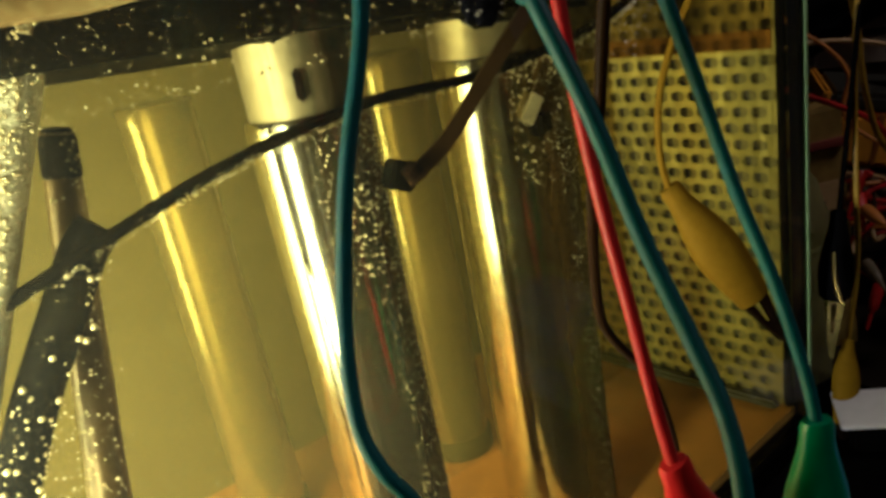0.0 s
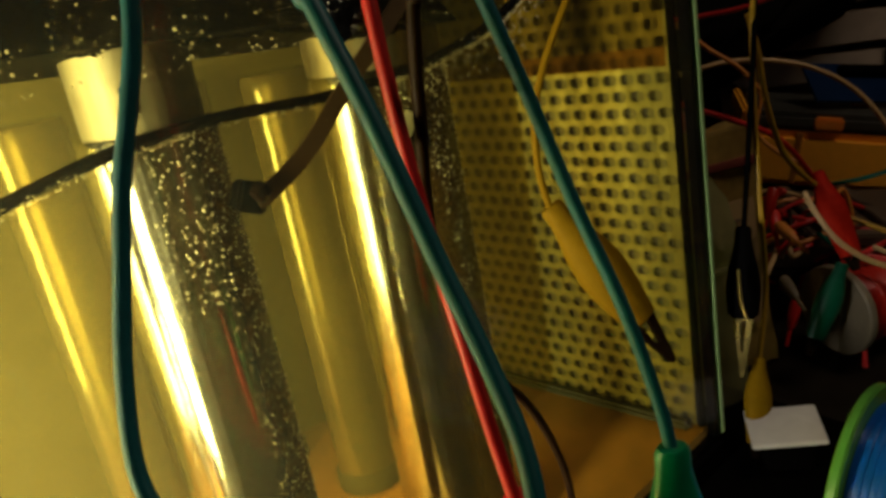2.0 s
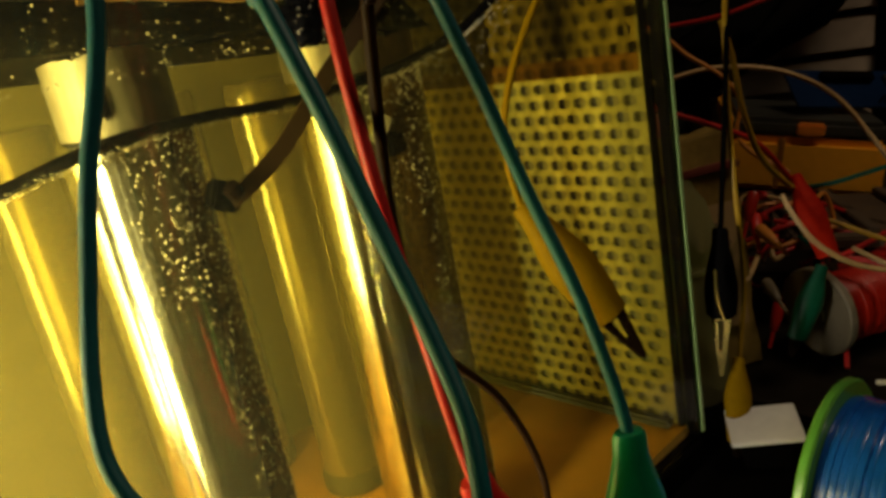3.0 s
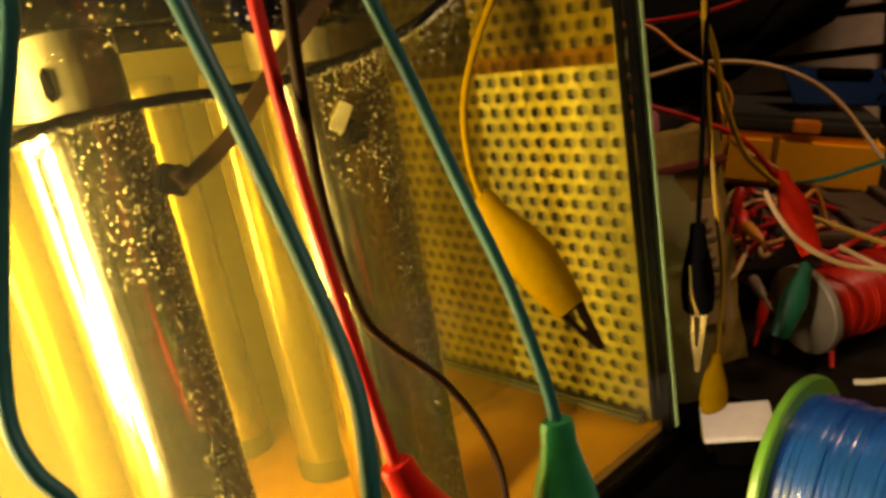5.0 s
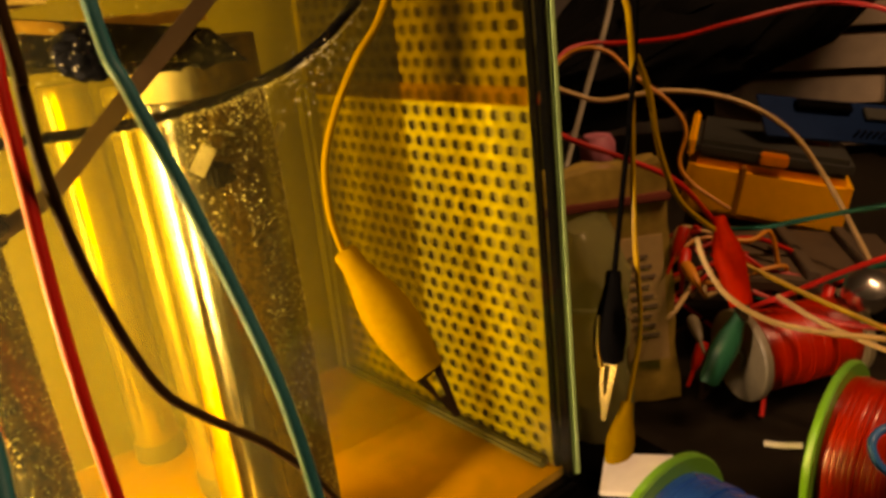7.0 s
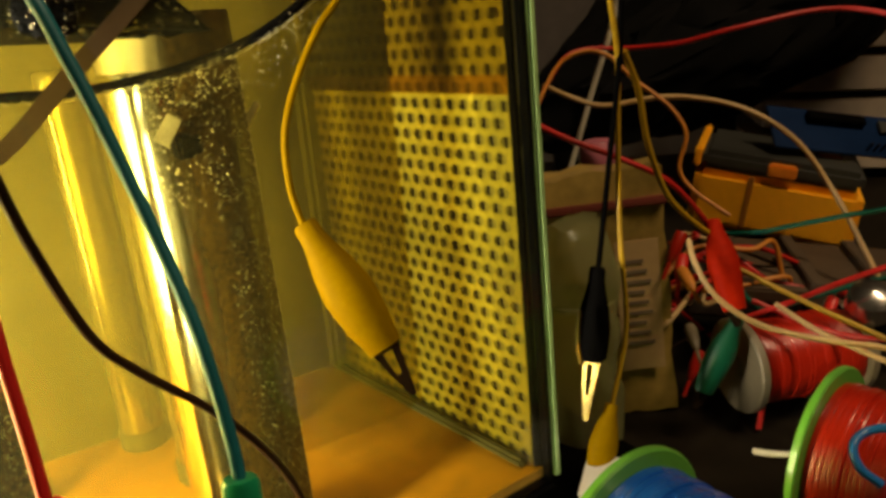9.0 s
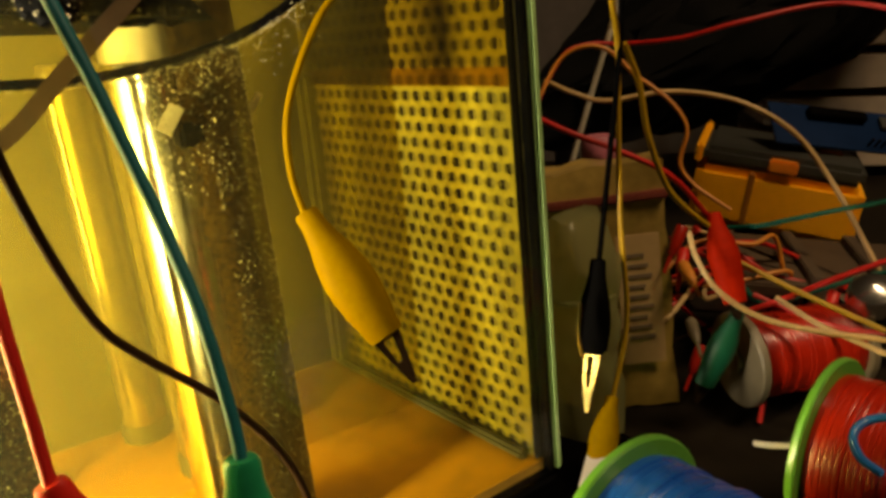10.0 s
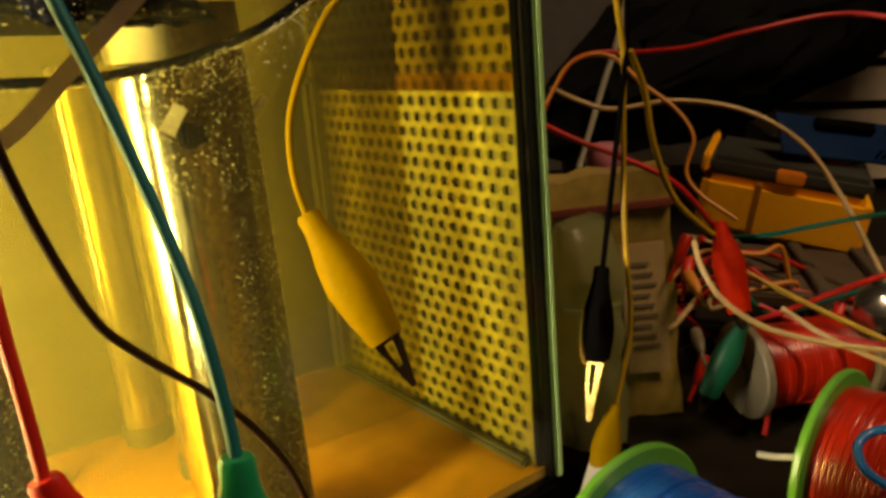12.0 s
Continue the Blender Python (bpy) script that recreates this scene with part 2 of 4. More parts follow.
# ---- mesh helpers ----
def part(name, bm, mat, parent=None, label="", smooth=True):
    me = bpy.data.meshes.new(name)
    bm.normal_update()
    bm.to_mesh(me)
    bm.free()
    if smooth:
        for p in me.polygons:
            p.use_smooth = True
        me.set_sharp_from_angle(angle=radians(35))
    me.materials.append(mat)
    ob = new(name, me)
    ob.parent = parent
    if label:
        tagged(ob, label)
    return ob


def thing(name, label, category, group="", kind=""):
    return tagged(new(name), label, category, group, kind)


def box(x0, y0, z0, x1, y1, z1, bevel=0.0, m=None, bm=None):
    own = bm or bmesh.new()
    made = bmesh.ops.create_cube(own, size=1)["verts"]
    bmesh.ops.transform(own, verts=made, matrix=Matrix.Translation(((x0 + x1) / 2, (y0 + y1) / 2, (z0 + z1) / 2)) @ Matrix.Diagonal((x1 - x0, y1 - y0, z1 - z0, 1)))
    if bevel:
        edges = list({e for v in made for e in v.link_edges})
        made = list({v for f in bmesh.ops.bevel(own, geom=edges, offset=bevel, segments=2, affect="EDGES")["faces"] for v in f.verts} | {v for v in made if v.is_valid})
    if m is not None:
        bmesh.ops.transform(own, verts=[v for v in made if v.is_valid], matrix=m)
    return own


def lathe(profile, seg=40, m=None, bm=None, squash=1.0):
    """Turns (radius, height) pairs round z."""
    own = bm or bmesh.new()
    rings = []
    for r, h in profile:
        rings.append([own.verts.new((r * math.cos(a), squash * r * math.sin(a), h)) for a in (2 * math.pi * k / seg for k in range(seg))])
    for a, b in zip(rings, rings[1:]):
        for k in range(seg):
            own.faces.new((a[k], a[(k + 1) % seg], b[(k + 1) % seg], b[k]))
    if profile[0][0] > 1e-6:
        own.faces.new(rings[0][::-1])
    if profile[-1][0] > 1e-6:
        own.faces.new(rings[-1])
    if m is not None:
        bmesh.ops.transform(own, verts=[v for r in rings for v in r], matrix=m)
    return own


def along(a, b, roll=0.0):
    """A pose at a whose z axis points to b."""
    d = Vector(b) - Vector(a)
    return Matrix.Translation(a) @ d.to_track_quat("Z", "Y").to_matrix().to_4x4() @ pose(0, 0, 0, 0, 0, roll)


def spline(points, step=8):
    pts = [Vector(p) for p in points]
    pts = [pts[0] * 2 - pts[1]] + pts + [pts[-1] * 2 - pts[-2]]
    out = []
    for p0, p1, p2, p3 in zip(pts, pts[1:], pts[2:], pts[3:]):
        for k in range(step):
            t = k / step
            out.append(0.5 * (2 * p1 + (p2 - p0) * t + (2 * p0 - 5 * p1 + 4 * p2 - p3) * t * t + (3 * p1 - p0 - 3 * p2 + p3) * t ** 3))
    return out + [pts[-2]]


def sweep(points, radius, seg=12, bm=None, step=8, flat=1.0, wobble=0.0, seed=0):
    """A tube along a smooth line through the points."""
    own = bm or bmesh.new()
    line = spline(points, step)
    rnd = random.Random(seed)
    side = None
    rings = []
    for k, p in enumerate(line):
        d = (line[min(k + 1, len(line) - 1)] - line[max(k - 1, 0)]).normalized()
        side = (side - d * side.dot(d)).normalized() if side is not None else d.orthogonal().normalized()
        up = d.cross(side)
        r = radius * (1 + wobble * rnd.uniform(-1, 1))
        rings.append([own.verts.new(p + r * (math.cos(a) * side + flat * math.sin(a) * up)) for a in (2 * math.pi * j / seg for j in range(seg))])
    for a, b in zip(rings, rings[1:]):
        for j in range(seg):
            own.faces.new((a[j], a[(j + 1) % seg], b[(j + 1) % seg], b[j]))
    own.faces.new(rings[0][::-1])
    own.faces.new(rings[-1])
    return own


def wire(name, points, radius, mat, label, category="wire", group=""):
    lead = thing(name, label, category, group)
    part("wire", sweep(points, radius), mat, lead)
    return lead


ICO = bmesh.new()
bmesh.ops.create_icosphere(ICO, subdivisions=1, radius=1)
ICO_V = np.array([v.co[:] for v in ICO.verts])
ICO_F = [[v.index for v in f.verts] for f in ICO.faces]
ICO.free()


def bubbles(name, places, label, parent=None):
    """Many little balls in one mesh: (place, radius)."""
    verts, faces = [], []
    for p, r in places:
        base = len(verts)
        verts += [tuple(v) for v in ICO_V * r + np.array(p)]
        faces += [[base + i for i in f] for f in ICO_F]
    me = bpy.data.meshes.new(name)
    me.from_pydata(verts, [], faces)
    for p in me.polygons:
        p.use_smooth = True
    me.materials.append(BUBBLE)
    ob = new(name, me)
    ob.parent = parent
    return tagged(ob, label, "" if parent else "bubbles", kind="stuff")


def skewed(bm, slope=0.07):
    """The tank's front leans out of square: moves what lies at the front along y."""
    for v in bm.verts:
        if v.co.y < 0.0095:
            v.co.y += slope * v.co.x
    return bm


# ---- setting ----
TABLE = -0.024
BASE = -0.012
tagged(part("floor", box(-1.6, -1.6, -0.80, 2.4, 2.4, -0.75), WALL), "dark floor of a dim workshop", "floor", kind="structure")
tagged(part("wall_north", box(-1.6, 1.5, -0.75, 2.4, 1.55, 1.6), WALL), "dim brown workshop wall", "wall", kind="structure")
tagged(part("wall_east", box(1.9, -1.6, -0.75, 1.95, 1.5, 1.6), WALL), "dim brown workshop wall", "wall", kind="structure")
tagged(part("wall_south", box(-1.6, -1.65, -0.75, 2.4, -1.6, 1.6), WALL), "dim brown workshop wall", "wall", kind="structure")
tagged(part("wall_west", box(-1.65, -1.6, -0.75, -1.6, 1.5, 1.6), WALL), "dim brown workshop wall", "wall", kind="structure")
tagged(part("ceiling", box(-1.65, -1.65, 1.6, 2.4, 1.55, 1.65), WALL), "dim workshop ceiling", "ceiling", kind="structure")
bench = thing("workbench", "worn dark workbench crowded with wires and parts", "workbench")
part("bench_top", box(-0.7, -0.5, TABLE - 0.03, 0.9, 0.9, TABLE, 0.003), BENCH, bench)
for x in (-0.64, 0.84):
    for y in (-0.44, 0.84):
        part("leg", box(x - 0.03, y - 0.03, -0.75, x + 0.03, y + 0.03, TABLE - 0.03, 0.003), BENCH, bench)
tagged(part("black_stand", box(-0.40, -0.13, TABLE, 0.048, 0.17, BASE, 0.003), BLACK), "low black plastic stand under the glass tank", "stand")

# ---- the tank ----
X0, Y1, TOP, LEVEL = -0.34, 0.136, 0.215, 0.180
tank = thing("glass_tank", "small glass tank of cloudy yellow liquid on a black stand", "tank")
part("base_rim", skewed(box(X0, 0.0, BASE, 0.0, Y1, -0.0005, 0.002)), BLACK, tank, "black plastic base rim")
part("bottom_pane", skewed(box(X0 + 0.004, 0.0045, 0.0, -0.0045, Y1 - 0.0045, 0.0035)), BED, tank, "rusty orange tank bottom")
for nm_, b in (("front_pane", (X0, 0.0, 0.0, -0.0045, 0.004, TOP)), ("right_pane", (-0.004, 0.0045, 0.0, 0.0, Y1, TOP)), ("left_pane", (X0, 0.0045, 0.0, X0 + 0.004, Y1, TOP))):
    ob = part(nm_, skewed(box(*b)), GLASS, tank, "clear glass pane", smooth=False)
    ob.visible_shadow = False
part("back_pane", box(X0 + 0.0045, Y1 - 0.004, 0.0, -0.0045, Y1, TOP), BACK, tank, "olive clouded back pane")
part("edge_tape", box(-0.0043, 0.0003, 0.0, -0.0025, 0.0043, TOP, 0.0004), SILICONE, tank, "black edge seal")
part("glass_edge", box(-0.0023, 0.0, 0.0, 0.0008, 0.0042, TOP, 0.0010), GLASS_EDGE, tank, "bright green polished glass edge")
part("silicone_seam", box(-0.0066, 0.0045, 0.0036, -0.0042, 0.0070, TOP, 0.0006), SILICONE, tank, "black silicone seam")
liquid = tagged(part("liquid", skewed(box(X0 + 0.0048, 0.0043, 0.0039, -0.0044, 0.0674, LEVEL)), LIQUID, smooth=False), "cloudy yellow liquid filling the tank", "liquid", kind="structure")
deep = box(X0 + 0.0048, 0.0680, 0.0039, -0.0044, Y1 - 0.0046, LEVEL)
deep.normal_update()
bmesh.ops.delete(deep, geom=[f for f in deep.faces if f.normal.z < -0.9], context="FACES")
tagged(part("liquid", deep, DEEP_LIQUID, smooth=False), "cloudy yellow liquid filling the tank", "liquid", kind="structure")


def perforated_sheet(name, mat, rw, rh, power):
    """Round holes in staggered rows, punched through thin sheet."""
    verts, faces = [], []
    cw, ch, deep = 0.0063, 0.00545, -0.0002
    bulge = lambda c: math.copysign(abs(c) ** power, c)
    cols, rows = 19, 36
    for j in range(rows):
        for i in range(cols):
            u, v = (i + 0.5 * (j % 2)) * cw, j * ch
            if i == 0 or i == cols - 1:
                a, c = (-0.0006, u) if i == 0 else (u + cw, cols * cw + 0.0036)
                k = len(verts)
                verts += [(a, 0, v), (c, 0, v), (c, 0, v + ch), (a, 0, v + ch)]
                faces.append([k, k + 1, k + 2, k + 3])
            edge = [(u + cw * a, v + ch * b) for a, b in ((0, 0), (1 / 3, 0), (2 / 3, 0), (1, 0), (1, 1 / 3), (1, 2 / 3), (1, 1), (2 / 3, 1), (1 / 3, 1), (0, 1), (0, 2 / 3), (0, 1 / 3))]
            k = len(verts)
            cx, cz = u + cw / 2 - 0.0006, v + ch / 2
            ang = [math.atan2(q - cz, p - cx) for p, q in edge]
            verts += [(p, 0, q) for p, q in edge]
            verts += [(cx + rw * bulge(math.cos(a)), 0, cz + rh * bulge(math.sin(a))) for a in ang]
            verts += [(cx + rw * bulge(math.cos(a)), deep, cz + rh * bulge(math.sin(a))) for a in ang]
            for s in range(12):
                t = (s + 1) % 12
                faces.append([k + s, k + t, k + 12 + t, k + 12 + s])
                faces.append([k + 12 + s, k + 12 + t, k + 24 + t, k + 24 + s])
    me = bpy.data.meshes.new(name)
    me.from_pydata(verts, [], faces)
    me.materials.append(mat)
    return new(name, me)


sheet = perforated_sheet("perforated_sheet", SHEET, 0.00290, 0.00185, 0.9)
# added layer: its slots imitate the holes' doubled image in the glass
rear = perforated_sheet("hole_double", material("olive_hole_double", (0.155, 0.130, 0.022), 0.5, 0.3, 0.3, 90), 0.00105, 0.00200, 0.6)
SHEET_AT = pose(-0.0068, 0.0074, 0.0045, 1.0, 0, 98.0)
sheet.matrix_world = SHEET_AT
rear.parent = sheet
rear.matrix_local = pose(0.0011, -0.0006, 0)
tagged(rear, "added olive layer imitating a doubled image of the holes")
part("wall_liner", box(0.0, -0.0022, 0.0, 0.118, -0.0018, 0.196, 0, SHEET_AT), material("dull_olive_liner", (0.050, 0.040, 0.010), 0.6, 0, 0.4, 60), tank, "dull olive film behind the perforated sheet")
tagged(part("tide_mark", box(0.001, 0.0005, 0.1262, 0.119, 0.0013, 0.1322, 0, SHEET_AT), pane_material("orange_scum", (0.95, 0.80, 0.50), 0.16, (0.42, 0.24, 0.04), gloss=False)), "orange tide mark of scum along the perforated sheet", "tide mark", kind="stuff")
# brown film added to paint the liquid surface's reflection above the tide mark
tagged(part("surface_mirror_film", box(0.001, 0.0005, 0.1326, 0.119, 0.0011, 0.192, 0, SHEET_AT), pane_material("brown_mirror_tint", (0.98, 0.92, 0.74), 0.06, (0.24, 0.17, 0.035), gloss=False)), "added brown film standing for the mirrored liquid surface", "scum", kind="stuff")
part("floor_seam", box(0.0002, 0.0008, -0.0008, 0.119, 0.0048, 0.0026, 0.0010, SHEET_AT), material("olive_sealant", (0.045, 0.04, 0.016), 0.6), tank, "dark olive bead of sealant")
part("corner_seam", box(0.1155, -0.0030, -0.0005, 0.1235, 0.0060, 0.131, 0.002, SHEET_AT), material("olive_sealant_bead", (0.13, 0.13, 0.05), 0.5), tank, "dark olive corner sealant")
tagged(sheet, "perforated sheet metal with staggered holes inside the tank wall", "metal sheet")


def scatter(x, y, r, z0, z1, n, a0, a1, seed, size=(0.00014, 0.00044)):
    rnd = random.Random(seed)
    out = []
    for _ in range(n):
        a, z = radians(rnd.uniform(a0, a1)), z0 + (z1 - z0) * rnd.random() ** 0.8
        s = rnd.uniform(*size) * rnd.uniform(0.6, 1)
        out.append(((x + (r + s * 0.6) * math.cos(a), y + (r + s * 0.6) * math.sin(a), z), s))
    return out


def tube(x, y, r, z0, z1, label, collar_to=0.0, slot=False, n=300, seed=1, metal=None):
    """A polished tube electrode standing on the tank bottom."""
    t = thing("tube_electrode", label, "tube", "tubes in the tank")
    h = z1 - z0
    prof = [(r - 0.0012, z0), (r - 0.0004, z0), (r, z0 + 0.0006)] + [(r * (1 + 0.0012 * math.sin(k * 2.3)), z0 + 0.001 + (h - 0.002) * k / 24) for k in range(25)] + [(r - 0.0004, z1), (r - 0.0012, z1)]
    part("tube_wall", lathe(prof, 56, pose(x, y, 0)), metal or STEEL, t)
    if collar_to:
        inner = r - (0.0012 if slot else 0.0002)
        part("collar", lathe([(inner - 0.001, z1 - 0.0012), (inner, z1 - 0.0012), (inner, z1 + 0.004), (inner - 0.0001, collar_to), (inner - 0.002, collar_to)], 56, pose(x, y, 0)), COLLAR if slot else BROWN_COLLAR, t, "dull milky collar" if slot else "brown collar darkened on one side")
    if slot:
        part("slot", box(-0.0009, -0.0010, 0.0006, 0.0009, 0.004, 0.0066, 0.0006, pose(x - 0.0047, y - 0.0103, z1 + 0.0022, 0, 0, -22)), BLACK, t, "dark crusted slot")
    # dark ring paints the shade round the base of each far tube
    if metal is HAZY:
        part("foot", lathe([(r - 0.001, 0.0037), (r + 0.0012, 0.0040), (r + 0.0012, z0 + 0.002), (r + 0.0002, z0 + 0.0035)], 40, pose(x, y, 0)), BASE_SHADE, t, "dark ring standing for shade at the tube's base")
    if n:
        b = scatter(x, y, r, z1 - 0.035, z1 - 0.002, n, -125, -5, seed) + scatter(x, y, r, z0 + 0.01, z1 - 0.03, 2 * n, -85, 10, seed + 1, (0.0001, 0.00032)) + scatter(x, y, r, z0 + 0.01, z1 - 0.02, n // 2, -12, 12, seed + 2, (0.00015, 0.0004))
        bubbles("bubbles", b, "tiny gas bubbles clinging to steel", t)
    return t


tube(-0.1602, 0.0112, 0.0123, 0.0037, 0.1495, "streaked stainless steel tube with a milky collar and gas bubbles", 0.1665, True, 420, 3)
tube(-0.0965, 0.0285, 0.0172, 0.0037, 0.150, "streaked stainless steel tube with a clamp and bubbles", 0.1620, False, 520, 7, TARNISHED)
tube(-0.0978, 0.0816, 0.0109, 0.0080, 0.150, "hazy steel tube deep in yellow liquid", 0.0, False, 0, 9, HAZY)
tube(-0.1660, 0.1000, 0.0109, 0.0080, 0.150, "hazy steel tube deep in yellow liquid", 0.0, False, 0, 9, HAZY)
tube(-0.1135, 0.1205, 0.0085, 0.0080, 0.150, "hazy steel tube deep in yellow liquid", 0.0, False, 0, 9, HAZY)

# thin brown rod electrode leaning in the corner by the hose
LEAN_A, LEAN_B = Vector((-0.2042, 0.0120, 0.1562)), Vector((-0.2327, 0.0120, 0.0045))
leaning = thing("rod_electrode", "brown crusted metal rod leaning in yellow liquid", "rod")
part("rod_wall", lathe([(0.0, 0.0), (0.0046, 0.0004), (0.0046, 0.006)] + [(0.0046 * (1 - 0.018 * k) * (1 + 0.03 * math.sin(k * 1.9)), 0.008 + ((LEAN_A - LEAN_B).length - 0.010) * k / 20) for k in range(21)] + [(0.0026, (LEAN_A - LEAN_B).length), (0.0, (LEAN_A - LEAN_B).length)], 32, along(LEAN_B, LEAN_A)), DIM, leaning)
part("cap", lathe([(0.0, -0.0085), (0.0026, -0.008), (0.0032, -0.007), (0.0030, -0.001), (0.0022, 0.0008), (0.0, 0.0010)], 24, along(LEAN_A, LEAN_A * 2 - LEAN_B)), SOOT, leaning, "black crusted rod end")
rnd = random.Random(12)
bubbles("bubbles", [(LEAN_B.lerp(LEAN_A, u) + Vector((math.cos(a), math.sin(a), 0)) * 0.0046 * (1 - 0.36 * u), rnd.uniform(0.0001, 0.00035)) for u, a in ((rnd.uniform(0.3, 1.0), radians(rnd.uniform(-150, 0))) for _ in range(260))], "tiny gas bubbles clinging to the rod", leaning)

# black plate across the top of the liquid
lid = bmesh.new()
outline = [(-0.092, 0.0022), (-0.099, 0.0225), (-0.108, 0.045), (-0.33, 0.075), (-0.33, 0.0062), (-0.20, 0.0060), (-0.135, 0.0060)]
rise = lambda x: 0.0150 if x < -0.25 else (0.0100 if x < -0.19 else (0.0060 if x < -0.125 else 0.0))
low = [lid.verts.new((x, y + 0.003, 0.1570 + rise(x))) for x, y in outline]
high = [lid.verts.new((x - (0.0075 if x > -0.11 else 0.0), y + 0.003, 0.1650 + rise(x))) for x, y in outline]
skewed(lid)
lid.faces.new(low)
lid.faces.new(high[::-1])
for k in range(len(low)):
    lid.faces.new((low[k], high[k], high[(k + 1) % len(low)], low[(k + 1) % len(low)]))
bmesh.ops.recalc_face_normals(lid, faces=lid.faces)
plate = tagged(part("black_plate", lid, SOOT, smooth=False), "black plate crusted with gas bubbles at the liquid surface", "plate")

crust = sweep([(-0.0935, 0.0046, 0.1585), (-0.110, 0.0050, 0.1578), (-0.128, 0.0050, 0.1622), (-0.150, 0.0038, 0.1634), (-0.190, 0.0010, 0.1664), (-0.240, -0.0030, 0.1692), (-0.300, -0.0060, 0.1716)], 0.0011, 10, step=40)
for v in crust.verts:
    v.co += 0.0010 * noise.noise_vector(v.co * 330) + 0.0005 * noise.noise_vector(v.co * 900)
lump = bmesh.new()
bmesh.ops.create_icosphere(lump, subdivisions=4, radius=1)
for v in lump.verts:
    v.co = Vector((-0.1248, -0.0035, 0.1632)) + Matrix.Diagonal((0.0062, 0.0034, 0.0052)) @ (v.co + 0.16 * noise.noise_vector(v.co * 2.6) + 0.10 * noise.noise_vector(v.co * 7))
rnd = random.Random(19)
lump_bubbles = [(tuple(v.co), rnd.uniform(0.00010, 0.00026)) for v in lump.verts if v.co.y < -0.0035 and rnd.random() < 0.12]
part("crust_lump", lump, SOOT, plate, "round lump of bubbled black crust")
bubbles("lump_bubbles", lump_bubbles, "tiny gas bubbles on the crust", plate)
part("crust_bead", crust, SOOT, plate, "lumpy black crust along the plate edge")

foam = box(-0.33, 0.0062, 0.1738, -0.128, 0.078, 0.190)
bmesh.ops.subdivide_edges(foam, edges=foam.edges, cuts=22, use_grid_fill=True)
for v in foam.verts:
    v.co += 0.0016 * noise.noise_vector(v.co * 240)
    v.co.y = max(v.co.y, 0.0050) + 0.07 * v.co.x
    v.co.z -= 0.0045 * min(1.0, max(0.0, (-0.195 - v.co.x) / 0.05))
tagged(part("foam", foam, material("rusty_cream_foam", (0.62, 0.50, 0.24), 0.35, 0, 0.5, 150, 0.8, second=(0.30, 0.14, 0.03))), "rusty cream foam over the black plate", "foam", kind="stuff")

scum = box(-0.165, 0.0020, 0.1668, -0.0985, 0.024, 0.1690)
bmesh.ops.subdivide_edges(scum, edges=scum.edges, cuts=16, use_grid_fill=True)
for v in scum.verts:
    v.co += 0.0007 * noise.noise_vector(v.co * 300)
    v.co.y += 0.07 * v.co.x + 0.006
    v.co.z += 0.0045 * min(1.0, max(0.0, (-0.125 - v.co.x) / 0.03))
tagged(part("scum_line", scum, material("rusty_brown_scum", (0.40, 0.22, 0.05), 0.5, 0, 0.6, 200, 0.8, second=(0.20, 0.09, 0.015))), "rusty brown scum floating behind the black plate", "scum", kind="stuff")

# unseen panels added to keep the work light off the leads and clips
lamp = thing("light_baffle", "unseen black panels added to mask the work light", "lamp")
part("rear_baffle", box(-0.330, -0.0470, 0.0, -0.3245, 0.0180, 0.185, 0.001, pose(-0.018, -0.026, 0, 0, 0, 0)), BLACK, lamp)
part("front_baffle", box(0.0, -0.0008, BASE, 0.094, 0.0008, 0.185, 0.0004, pose(-0.325, -0.075, 0, 0, 0, 24.8)), BLACK, lamp)
part("foot", box(-0.360, -0.082, BASE, -0.322, -0.026, -0.002, 0.002), BLACK, lamp)

# ---- hoop, strap and hose in the liquid ----
HOOP = [(-0.2439, 0.0030, 0.1237), (-0.2267, 0.0030, 0.1316), (-0.1953, 0.0000, 0.1420), (-0.1819, -0.0030, 0.1460), (-0.1676, -0.0045, 0.1487), (-0.1485, 0.0030, 0.1488), (-0.1212, 0.0080, 0.1471), (-0.0993, 0.0040, 0.1494), (-0.0840, -0.0005, 0.1541), (-0.0723, -0.0010, 0.1599), (-0.0614, 0.0020, 0.1668)]
hoop = tagged(part("thin_hose", sweep(HOOP, 0.00115, 10, wobble=0.06), SOOT), "thin black hose beaded with gas bubbles in the tank", "hose")
rnd = random.Random(5)
beads = []
for p in spline(HOOP, 40):
    for _ in range(2):
        a, s = rnd.uniform(3.2, 6.2), rnd.uniform(0.00006, 0.00024)
        beads.append(((p.x + 0.0012 * math.cos(a), p.y - 0.0008, p.z - 0.0005 + 0.0012 * math.sin(a)), s))
    if p.x > -0.105:
        for _ in range(2):
            beads.append(((p.x + rnd.gauss(0, 0.003), p.y + rnd.uniform(-0.003, 0.004), p.z - abs(rnd.gauss(0, 0.005))), rnd.uniform(0.00008, 0.00026)))
bubbles("hose_bubbles", beads, "fine gas bubbles along the black hose")
rnd = random.Random(15)
bubbles("plate_bubbles", [((u, 0.0054 + 0.07 * u, 0.159 + rnd.random() ** 2 * 0.018), rnd.uniform(0.00007, 0.00019) * rnd.choice((0.6, 0.8, 1.0, 1.0, 2.0))) for _ in range(2600) for u in [rnd.uniform(-0.29, -0.094)] if noise.noise((u * 160, 0.0, 1.0)) > rnd.uniform(-0.5, 0.5)], "gas bubbles stuck to the black plate")

strap = bmesh.new()
